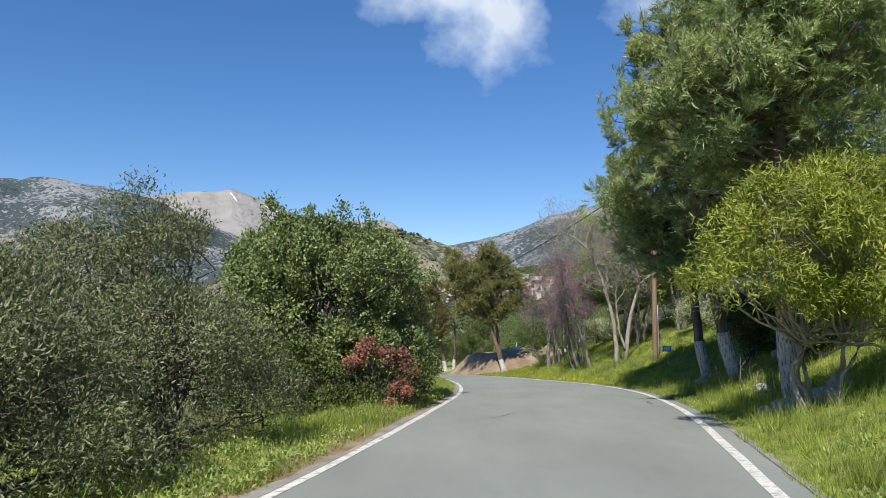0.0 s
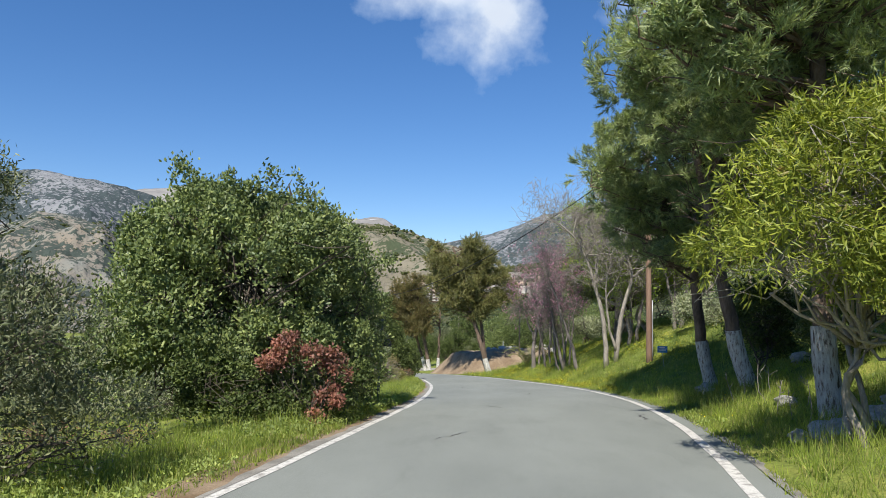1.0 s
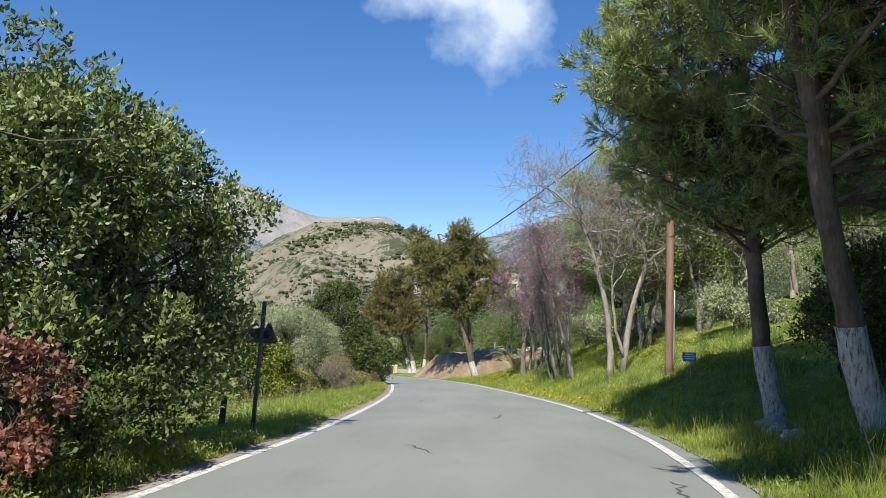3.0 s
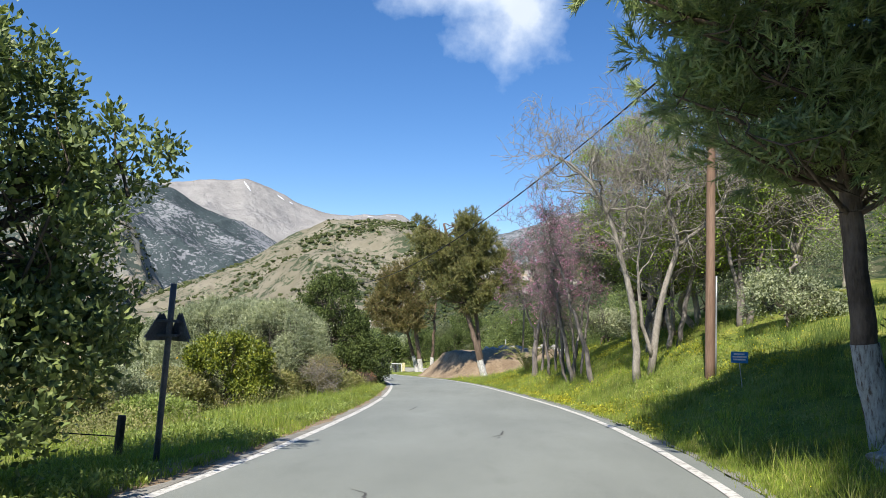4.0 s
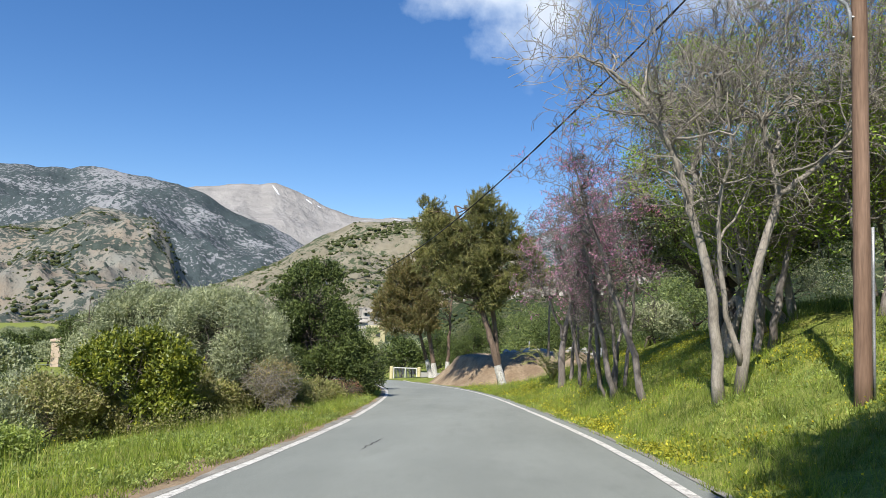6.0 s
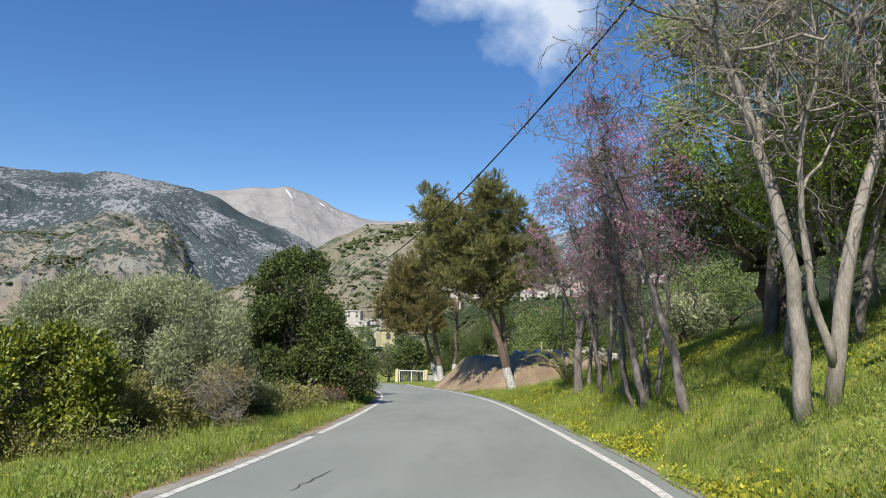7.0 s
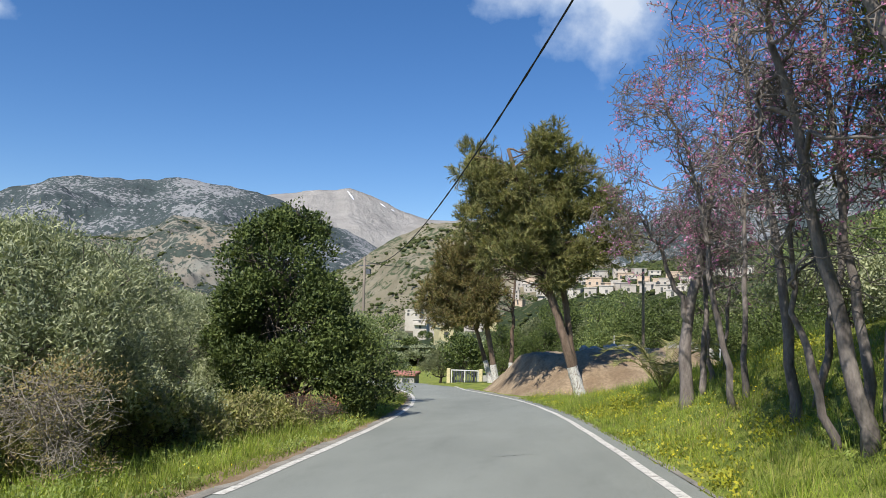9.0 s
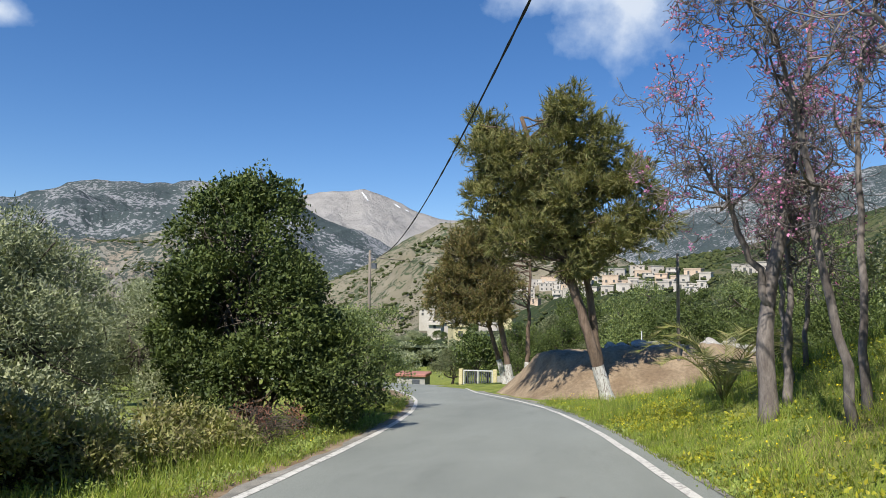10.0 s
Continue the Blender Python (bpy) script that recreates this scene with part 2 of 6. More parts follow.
L_DRY = leafy("dry_twig_leaves", [(0.24, 0.2, 0.09), (0.3, 0.24, 0.15), (0.18, 0.19, 0.06)], 0.3, 0.7)
L_GRASS = leafy("grass_blades", [(0.146, 0.218, 0.042), (0.22, 0.301, 0.054), (0.317, 0.384, 0.072), (0.171, 0.256, 0.048), (0.439, 0.41, 0.168), (0.122, 0.192, 0.036)], 0.4, 0.6, 0.35, 0.6, 0.58)
L_WEED = leafy("weed_leaves", [(0.177, 0.244, 0.078), (0.26, 0.333, 0.0988), (0.354, 0.406, 0.135)], 0.35, 0.55)
L_TUFT = leafy("rank_grass", [(0.078, 0.13, 0.0325), (0.13, 0.195, 0.0455), (0.182, 0.247, 0.065)], 0.3, 0.6)
L_CARPET = leafy("yellow_green_carpet", [(0.24, 0.28, 0.035), (0.32, 0.34, 0.04), (0.4, 0.37, 0.04), (0.18, 0.23, 0.03)], 0.3, 0.6)
L_FLOWER = leafy("yellow_petals", [(0.7, 0.55, 0.02), (0.78, 0.66, 0.04)], 0.3, 0.6)
L_FRUIT = leafy("yellow_fruit", [(0.7, 0.5, 0.03), (0.75, 0.42, 0.03)], 0.05, 0.4)


# ---- mesh helpers ----
class Buf:
    """Collects vertices and faces of one mesh."""

    def __init__(self):
        self.v, self.f, self.count = [], [], 0

    def add(self, verts, faces):
        verts = np.asarray(verts, float).reshape(-1, 3)
        self.v.append(verts)
        self.f += [tuple(i + self.count for i in f) for f in faces]
        self.count += len(verts)

    def tube(self, pts, radii, sides=7, cap=True, wobble=0.0, rng=None):
        pts = np.asarray(pts, float)
        d = np.gradient(pts, axis=0)
        d /= np.linalg.norm(d, axis=1, keepdims=True) + 1e-9
        ref = np.where(np.abs(d[:, 2:3]) > 0.9, [[1.0, 0, 0]], [[0, 0, 1.0]])
        a = np.cross(d, ref)
        a /= np.linalg.norm(a, axis=1, keepdims=True) + 1e-9
        b = np.cross(d, a)
        th = np.linspace(0, 2 * np.pi, sides, endpoint=False)
        r = np.asarray(radii, float)[:, None] * np.ones(sides)
        if wobble:
            r = r * (1 + wobble * rng.standard_normal(r.shape))
        ring = pts[:, None] + r[..., None] * (np.cos(th)[None, :, None] * a[:, None] + np.sin(th)[None, :, None] * b[:, None])
        k, faces = len(pts), []
        for i in range(k - 1):
            for j in range(sides):
                j2 = (j + 1) % sides
                faces.append((i * sides + j, i * sides + j2, (i + 1) * sides + j2, (i + 1) * sides + j))
        if cap:
            faces += [tuple(range(sides))[::-1], tuple((k - 1) * sides + j for j in range(sides))]
        self.add(ring.reshape(-1, 3), faces)

    def box(self, lo, hi):
        (x0, y0, z0), (x1, y1, z1) = lo, hi
        v = [(x, y, z) for z in (z0, z1) for y in (y0, y1) for x in (x0, x1)]
        self.add(v, [(0, 2, 3, 1), (4, 5, 7, 6), (0, 1, 5, 4), (2, 6, 7, 3), (0, 4, 6, 2), (1, 3, 7, 5)])

    def mesh(self, name, mat, smooth=True):
        me = bpy.data.meshes.new(name)
        me.from_pydata(np.concatenate(self.v).tolist() if self.v else [], [], self.f)
        me.materials.append(mat)
        if smooth:
            me.polygons.foreach_set("use_smooth", [True] * len(me.polygons))
        return me


def tri_mesh(name, verts, tris, mat):
    """A mesh of triangles from arrays."""
    me = bpy.data.meshes.new(name)
    verts, tris = np.asarray(verts, np.float32).reshape(-1, 3), np.asarray(tris, np.int32).reshape(-1, 3)
    me.vertices.add(len(verts))
    me.vertices.foreach_set("co", verts.ravel())
    me.loops.add(tris.size)
    me.loops.foreach_set("vertex_index", tris.ravel())
    me.polygons.add(len(tris))
    me.polygons.foreach_set("loop_start", np.arange(0, tris.size, 3, dtype=np.int32))
    me.materials.append(mat)
    me.update(calc_edges=True)
    return me


def part(name, me, parent, label="", at=None):
    ob = new(name, me)
    ob.parent = parent
    if at is not None:
        ob.matrix_basis = at
    return tagged(ob, label)


def thing(name, at, label, category, group=""):
    ob = new(name)
    ob.location = at
    ob.empty_display_size = 0.2
    return tagged(ob, label, category, group)


def unit(v):
    return v / (np.linalg.norm(v, axis=-1, keepdims=True) + 1e-9)


def leaf_arrays(pos, d, length, width, rng, fold=0.25, face=None):
    """Folded pointed leaves of two triangles, from their bases along d. face: the way that they turn their upper sides to."""
    k = len(pos)
    d = unit(d)
    s = unit(np.cross(d, rng.standard_normal((k, 3)) if face is None else face))
    nrm = np.cross(d, s)
    ln = (length * rng.uniform(0.7, 1.3, k))[:, None]
    w = (width * rng.uniform(0.75, 1.25, k))[:, None] / 2
    m = pos + d * ln * 0.45 + nrm * w * fold * 2
    v = np.stack([pos, m + s * w, pos + d * ln, m - s * w], 1).reshape(-1, 3)
    o = np.arange(k)[:, None] * 4
    t = np.concatenate([o + [[0, 1, 2]], o + [[0, 2, 3]]], 1).reshape(-1, 3)
    return v, t


def blade_arrays(pos, d, length, width, rng, face=None):
    """Single slim triangles: needles and grass."""
    k = len(pos)
    d = unit(d)
    s = unit(np.cross(d, rng.standard_normal((k, 3)) if face is None else face))
    ln = (length * rng.uniform(0.65, 1.3, k))[:, None]
    v = np.stack([pos - s * width / 2, pos + s * width / 2, pos + d * ln], 1).reshape(-1, 3)
    return v, np.arange(k * 3).reshape(-1, 3)


def lobe_points(lobes, count, rng, inner=0.55, knobs=16, knob=0.42):
    """Places on knobs that sit round ellipsoid lobes, so that a crown is lumpy, with gaps; with the way outwards."""
    kc, kr, kw = [], [], []
    for n, (c, r) in enumerate(lobes):
        c, r = np.asarray(c, float), np.asarray(r, float)
        m = int(knobs * max(0.6, min(1.8, (r.prod()) ** (1 / 3) / 1.3)))
        o = unit(rng.standard_normal((m, 3)) + (0, 0, 0.25))
        o[:, 2] = np.where(o[:, 2] < -0.6, -o[:, 2], o[:, 2])
        size = knob * rng.uniform(0.65, 1.25, m)
        kc.append(c + o * r * (1.02 - 0.75 * size)[:, None] * rng.uniform(0.8, 1.08, (m, 1)))
        kr.append(size[:, None] * (r * 0.6 + np.cbrt(r.prod()) * 0.4))
        kw += [n] * m
    kc, kr, kw = np.concatenate(kc), np.concatenate(kr), np.array(kw)
    area = kr.prod(1) ** (2 / 3)
    which = rng.choice(len(kc), count, p=area / area.sum())
    centre = np.array([np.asarray(q[0], float) for q in lobes])[kw[which]]
    o = unit(rng.standard_normal((count, 3)) + unit(kc[which] - centre) * 0.7 + (0, 0, 0.2))
    rad = inner + (1.0 - inner) * rng.random(count) ** 0.6 + 0.07 * rng.standard_normal(count)
    return kc[which] + o * kr[which] * rad[:, None], unit(o / kr[which]), kw[which]


def crown_leaves(lobes, clumps, per, rng, length, width, spread, lift=0.3, hang=0.0, inner=0.55, slim=False):
    c, out, _ = lobe_points(lobes, clumps, rng, inner, 22, 0.34)
    size = rng.uniform(0.5, 1.3, clumps)
    pos = np.repeat(c, per, 0) + rng.standard_normal((clumps * per, 3)) * (spread * np.repeat(size, per))[:, None]
    o = np.repeat(out, per, 0)
    d = o * 0.45 + rng.standard_normal((clumps * per, 3)) * 0.75 + (0, 0, lift - hang)
    face = o * 0.9 + rng.standard_normal(o.shape) * 0.7 + (0, 0, 0.35)
    if slim:
        return blade_arrays(pos, d, length, width, rng, face)
    return leaf_arrays(pos, d, length, width, rng, 0.25, face)


def pine_tufts(lobes, tufts, per, rng, length, width, inner=0.5, fan=6):
    """Brushes of needles that stand in fans at the ends of twigs, with gaps between the fans."""
    heads = tufts // fan
    c, out, _ = lobe_points(lobes, heads, rng, inner, 24, 0.33)
    axis_ = unit(out + rng.standard_normal((heads, 3)) * 0.3 + (0, 0, 0.45))
    c, axis_, k = np.repeat(c, fan, 0), np.repeat(axis_, fan, 0), heads * fan
    tw = unit(axis_ + rng.standard_normal((k, 3)) * 0.5)
    start = c + rng.standard_normal((k, 3)) * length * 0.35
    along = rng.random((k, per)) ** 0.7 * (length * 2.3 * rng.uniform(0.6, 1.25, (k, 1)))
    pos = start[:, None] + tw[:, None] * along[..., None]
    d = tw[:, None] * 0.85 + unit(rng.standard_normal((k, per, 3))) * 0.62
    v, f = blade_arrays(pos.reshape(-1, 3), d.reshape(-1, 3), length, width, rng)
    # The thick shaded inside of each lobe.
    k = tufts * 3
    lobes = [q for q in lobes if q[1].max() > 0.5] or lobes
    pick = rng.integers(len(lobes), size=k)
    cc, rr = np.array([q[0] for q in lobes])[pick], np.array([q[1] for q in lobes])[pick]
    p2 = cc + unit(rng.standard_normal((k, 3))) * rr * (0.6 * rng.random((k, 1)) ** 0.5)
    v2, f2 = blade_arrays(p2, rng.standard_normal((k, 3)) + (0, 0, 0.3), length * 1.5, width * 2.2, rng)
    return np.concatenate([v, v2]), np.concatenate([f, f2 + len(v)])


def limb(a, b, rng, bend=0.12, k=7):
    """A bent line from a to b."""
    a, b = np.asarray(a, float), np.asarray(b, float)
    t = np.linspace(0, 1, k)[:, None]
    size = np.linalg.norm(b - a)
    off = rng.standard_normal((k, 3)) * bend * size * 0.25
    sag = rng.standard_normal(3) * bend * size
    return a + (b - a) * t + (off + sag * np.sin(np.pi * t)) * np.sin(np.pi * t)


def grow(buf, rng, p, d, length, r, level, tips, kids=3, spread=0.6, up=0.15, wig=0.12, seg=5, thin=0.62, shrink=0.72):
    """Branches of branches; the ends go to tips."""
    seg = seg if level > 1 else 3
    pts, q, d = [np.array(p, float)], np.array(p, float), np.array(d, float)
    for _ in range(seg):
        d = unit(d + rng.standard_normal(3) * wig + np.array((0, 0, up)) * 0.3)
        q = q + d * length / seg
        pts.append(q)
    buf.tube(pts, np.maximum(np.linspace(r, r * thin, seg + 1), 0.0055), 7 if r > 0.04 else (5 if r > 0.015 else 3), cap=False)
    if level == 0:
        tips.append((q, d))
        return
    for k in range(kids + (1 if rng.random() < 0.5 else 0)):
        i = seg if k == 0 else int(rng.integers(1, seg + 1))
        side = unit(np.cross(d, rng.standard_normal(3)))
        grow(buf, rng, pts[i], unit(d + side * spread * rng.uniform(0.5, 1.3)), length * shrink * rng.uniform(0.75, 1.15), r * thin * (0.95 if k == 0 else 0.7), level - 1, tips, kids, spread, up, wig, seg, thin, shrink)


# ---- the lie of the land ----
ROAD_Y = np.array([-40, 0, 6.5, 13, 19.5, 26.5, 33.5, 60, 75, 104, 140, 200, 600])
ROAD_Z = np.array([2.2, 0.02, -0.32, -0.66, -1.06, -1.6, -2.19, -4.4, -5.75, -8.7, -10.8, -12.5, -14])
LEFT_Y = np.array([-40, 0, 6.5, 9, 12, 16, 20, 24, 30, 36, 42, 48, 54, 60, 66, 72])
LEFT_X = np.array([-11.5, -2.95, -1.6, -1.2, -0.72, -0.2, 0.32, 0.62, 0.76, 0.72, 0.45, 0.05, -0.68, -1.9, -3.8, -6.2])
RIGHT_Y = np.array([-40, 0, 7, 9, 13, 16, 19, 22, 26, 30, 33, 37, 41, 45, 49, 55, 60, 64, 70, 76])
RIGHT_X = np.array([-7.0, 1.4, 3.03, 3.53, 4.48, 5.03, 5.43, 5.7, 5.86, 5.83, 5.7, 5.38, 5.03, 4.63, 4.2, 3.15, 1.7, 0.25, -1.8, -4.4])


def smooth_table(ys, xs, step=0.5):
    """A table read at even steps and smoothed, so that the line has no kinks."""
    y = np.arange(ys[0], ys[-1] + step, step)
    x = np.interp(y, ys, xs)
    for _ in range(3):
        x[3:-3] = np.convolve(x, np.ones(7) / 7, "valid")
    return y, x


TZ, TL, TR = smooth_table(ROAD_Y, ROAD_Z), smooth_table(LEFT_Y, LEFT_X), smooth_table(RIGHT_Y, RIGHT_X)


def road_z(y):
    return np.interp(y, *TZ)


def left_x(y):
    return np.interp(y, *TL)


def right_x(y):
    return np.interp(y, *TR)


def ground_z(x, y):
    """Height of the ground beside and under the road."""
    x, y = np.asarray(x, float), np.asarray(y, float)
    xl, xr = left_x(y), right_x(y)
    z = road_z(y)
    r = x - xr - 0.35
    steep = np.interp(y, [-20, 10, 17.5, 21.7, 25, 30, 37, 42, 48, 57, 72, 110, 200], [0.7, 0.8, 0.68, 0.47, 0.6, 0.83, 0.96, 0.88, 0.8, 0.15, 0.1, 0.15, 0.5])
    bank = np.interp(r, [-1, 0, 0.4, 1.1, 1.9, 3.3, 5, 10, 20, 60, 300], [0, 0, 0.08, 0.55, 1.0, 1.85, 2.7, 4.3, 6.0, 10, 17]) * steep
    dip = np.interp(y, [5, 9, 14, 16.5, 18.5, 20, 22.5, 25], [0.2, 0.3, 0.25, 0, 0, 0.16, 0.16, 0])
    bank = bank - dip * np.interp(r, [0.3, 1.2, 2.4, 4.5], [0, 1, 1, 0])
    d = xl - 0.35 - x
    fall = np.interp(d, [-1, 0, 1.2, 3, 8, 40, 120, 400], [0, 0, -0.04, -0.35, -0.95, -2.6, -5, -10])
    cross = 0.03 * np.clip(x - (xl + xr) / 2, -2.6, 2.6)
    lump = 0.05 * np.sin(x * 1.9 + y * 0.7) * np.sin(y * 1.3 - x * 0.6) + 0.03 * np.sin(3.7 * x) * np.sin(3.1 * y + x)
    lump = lump * np.clip(np.maximum(r, d) / 1.0, 0, 1)
    under = -0.06 * ((r < -0.1) & (d < -0.1))
    return z + cross + bank + fall + lump + under


def gz(x, y):
    return float(ground_z(x, y))


def axis(near_lo, near_hi, step, far_lo, far_hi, gain=1.22):
    a = list(np.arange(near_lo, near_hi, step))
    s, v = step, a[-1]
    while v < far_hi:
        s *= gain
        v += s
        a.append(v)
    s, v = step, a[0]
    while v > far_lo:
        s *= gain
        v -= s
        a.insert(0, v)
    return np.array(a)


gx, gy = axis(-14, 20, 0.22, -4800, 4800), axis(-6, 84, 0.3, -4800, 4800)
XX, YY = np.meshgrid(gx, gy)
ZZ = ground_z(XX, YY)
far = np.clip((np.hypot(XX, YY - 30) - 250) / 500, 0, 1)
ZZ = ZZ * (1 - far) + (-30) * far
nx, ny = len(gx), len(gy)
idx = np.arange(nx * ny).reshape(ny, nx)
quads = np.stack([idx[:-1, :-1], idx[:-1, 1:], idx[1:, 1:], idx[1:, :-1]], -1).reshape(-1, 4)
tris = np.concatenate([quads[:, [0, 1, 2]], quads[:, [0, 2, 3]]])
me = tri_mesh("ground", np.stack([XX, YY, ZZ], -1), tris, M_GROUND)
me.polygons.foreach_set("use_smooth", [True] * len(me.polygons))
ground = tagged(new("ground", me), "grassy roadside ground with bare soil patches", "ground", kind="structure")


def strip(name, lines, mat, lift):
    """A band over the ground between lines of (x, y) that run side by side."""
    rows = [np.array(q) for q in lines]
    v = np.concatenate([np.column_stack([q, road_z(q[:, 1]) + 0.03 * np.clip(q[:, 0] - (left_x(q[:, 1]) + right_x(q[:, 1])) / 2, -2.6, 2.6) * np.clip((80 - q[:, 1]) / 8, 0, 1) + lift]) for q in rows])
    k, f = len(rows[0]), []
    for a in range(len(rows) - 1):
        i = np.arange(k - 1)
        f += np.stack([a * k + i, (a + 1) * k + i, (a + 1) * k + i + 1, a * k + i + 1], 1).tolist()
    me = bpy.data.meshes.new(name)
    me.from_pydata(v.tolist(), [], [tuple(q)[::-1] for q in f])
    me.materials.append(mat)
    return new(name, me)


ys = np.arange(-30, 66.01, 0.2)
# Past y = 66 the road bends to the left.
CURVE_L = np.array([(-3.8, 66), (-6.4, 72.5), (-10, 78.5), (-16, 83.5), (-26, 87.5), (-60, 93)])
CURVE_R = np.array([(-0.45, 66), (-2.2, 73.5), (-5.0, 81.5), (-11.5, 88.5), (-24.5, 93), (-59, 99)])


def bent(table, k=40):
    t = np.linspace(0, len(table) - 1, k)
    q = np.column_stack([np.interp(t, range(len(table)), table[:, j]) for j in (0, 1)])
    for _ in range(4):
        q[1:-1] = (q[:-2] + 2 * q[1:-1] + q[2:]) / 4
    return q


bl, br = bent(CURVE_L), bent(CURVE_R)
EL = np.concatenate([np.column_stack([left_x(ys), ys]), bl[1:]])
ER = np.concatenate([np.column_stack([right_x(ys), ys]), br[1:]])
side = unit(ER - EL)
wav = 0.05 * np.sin(EL[:, 1] * 1.1) + 0.03 * np.sin(EL[:, 1] * 2.9 + 1) + 0.02 * np.sin(EL[:, 1] * 7.1)
spans = [EL - side * (0.11 + 0.6 * wav[:, None])] + [EL + (ER - EL) * t for t in np.linspace(-0.02, 1.04, 9)] + [ER + side * (0.36 + wav[:, None])]
road = tagged(strip("road", spans, M_ASPHALT, 0.0), "worn grey asphalt road between white edge lines", "road", kind="structure")
for edge, way, a, b, mat, lab in ((EL, -side, 0.12, 0.6, M_DIRT, "bare brown soil strip between asphalt and grass"), (EL, -side, 0.06, 0.1, M_EDGE, "pale gravelly strip along the asphalt edge"), (ER, side, 0.3, 0.46, M_EDGE, "pale gravelly strip along the asphalt edge")):
    inner, outer = edge + way * a, edge + way * (b + 0.1 + wav[:, None])
    s = strip("edge_strip", [outer, inner] if way is not side else [inner, outer], mat, 0.009 if mat is M_EDGE else 0.004)
    tagged(s, lab, "road edge", kind="structure")
gap_at = int(np.argmin(np.abs(EL[:, 1] - 36.6)))
for edge, way in ((EL[:gap_at], side[:gap_at]), (EL[gap_at + 2 :], side[gap_at + 2 :]), (ER, side)):
    ragged = 0.006 * np.sin(edge[:, 1] * 2.1)[:, None]
    s = strip("edge_line", [edge - way * (0.065 + ragged), edge + way * (0.065 - ragged)], M_LINE, 0.005)
    tagged(s, "worn white painted edge line on asphalt", "road marking", kind="structure")


# Hairline cracks in the asphalt.
M_CRACK = mottled("crack_tar", (0.06, 0.06, 0.06), (0.1, 0.1, 0.095), 5, 60, 0.9, 0.002)
for x, y, lx, ly, seed in ((1.9, 30.6, 0.1, 1.6, 1), (0.9, 13.6, 0.5, 0.9, 2), (4.6, 15.8, 0.15, 1.3, 3), (3.1, 40.5, 0.7, 0.5, 4), (2.4, 19.0, -0.4, 1.0, 5), (3.6, 24.5, 0.2, 1.2, 6)):
    rng = np.random.default_rng(seed)
    t = np.linspace(0, 1, 12)
    q = np.column_stack([x + lx * t + rng.normal(0, 0.03, 12), y + ly * t])
    w = np.column_stack([0.012 * (0.4 + np.sin(np.pi * t)), 0 * t])
    tagged(strip("road_crack", [q - w, q + w], M_CRACK, 0.004), "thin dark crack in grey asphalt", "crack", kind="structure")


# ---- mountains ----
def fbm(x, y, seed, octaves=5):
    """Cheap rolling noise from turned sines; ridged."""
    rng = np.random.default_rng(seed)
    z, amp, f = np.zeros_like(x), 1.0, 1.0
    for _ in range(octaves):
        for _ in range(3):
            a, ph, k = rng.uniform(0, np.pi), rng.uniform(0, 6.28), rng.uniform(0.8, 1.3)
            u = f * k * (x * np.cos(a) + y * np.sin(a)) + ph
            z += amp * (1 - 2 * np.abs(np.sin(u + 0.6 * np.sin(u * 0.37 + ph)))) / 3
        amp *= 0.52
        f *= 1.93
    return z


def mountain(name, skyline, ridge, foot, foot_z, mat, label, seed, rough, wave, curve=1.0, steps=70, step_az=0.09):
    """A mountain side: rows run from its foot up to a ridge whose height follows the skyline of (azimuth to the left, elevation) in degrees."""
    sk = np.array(sorted(skyline))
    az = np.arange(sk[0, 0], sk[-1, 0] + 1e-6, step_az)
    el = np.interp(az, sk[:, 0], sk[:, 1])
    for _ in range(2):
        el[2:-2] = np.convolve(el, np.ones(5) / 5, "valid")
    t = np.concatenate([np.linspace(0, 1, steps), [1.06, 1.2, 1.5]])
    A, T = np.meshgrid(np.radians(az), t)
    E = np.meshgrid(el, t)[0]
    rr = foot + (ridge - foot) * T
    x, y = -np.sin(A) * rr, 20 + np.cos(A) * rr
    top = 0.3 + ridge * np.tan(np.radians(E))
    up = np.clip(T, 0, 1)
    z = foot_z + (top - foot_z) * up**curve
    nz = fbm(x / wave, y / wave, seed)
    z += rough * nz * np.sin(np.pi * np.clip(up, 0, 1)) ** 0.7 + rough * 0.12 * fbm(x / wave * 3, y / wave * 3, seed + 1)
    z = np.where(T > 1, z - (T - 1) * (ridge - foot) * 0.7, z)
    k, m = len(az), len(t)
    ix = np.arange(k * m).reshape(m, k)
    q = np.stack([ix[:-1, :-1], ix[1:, :-1], ix[1:, 1:], ix[:-1, 1:]], -1).reshape(-1, 4)
    me = tri_mesh(name, np.stack([x, y, z], -1), np.concatenate([q[:, [0, 1, 2]], q[:, [0, 2, 3]]]), mat)
    me.polygons.foreach_set("use_smooth", [True] * len(me.polygons))
    return tagged(new(name, me), label, "mountain", kind="structure")


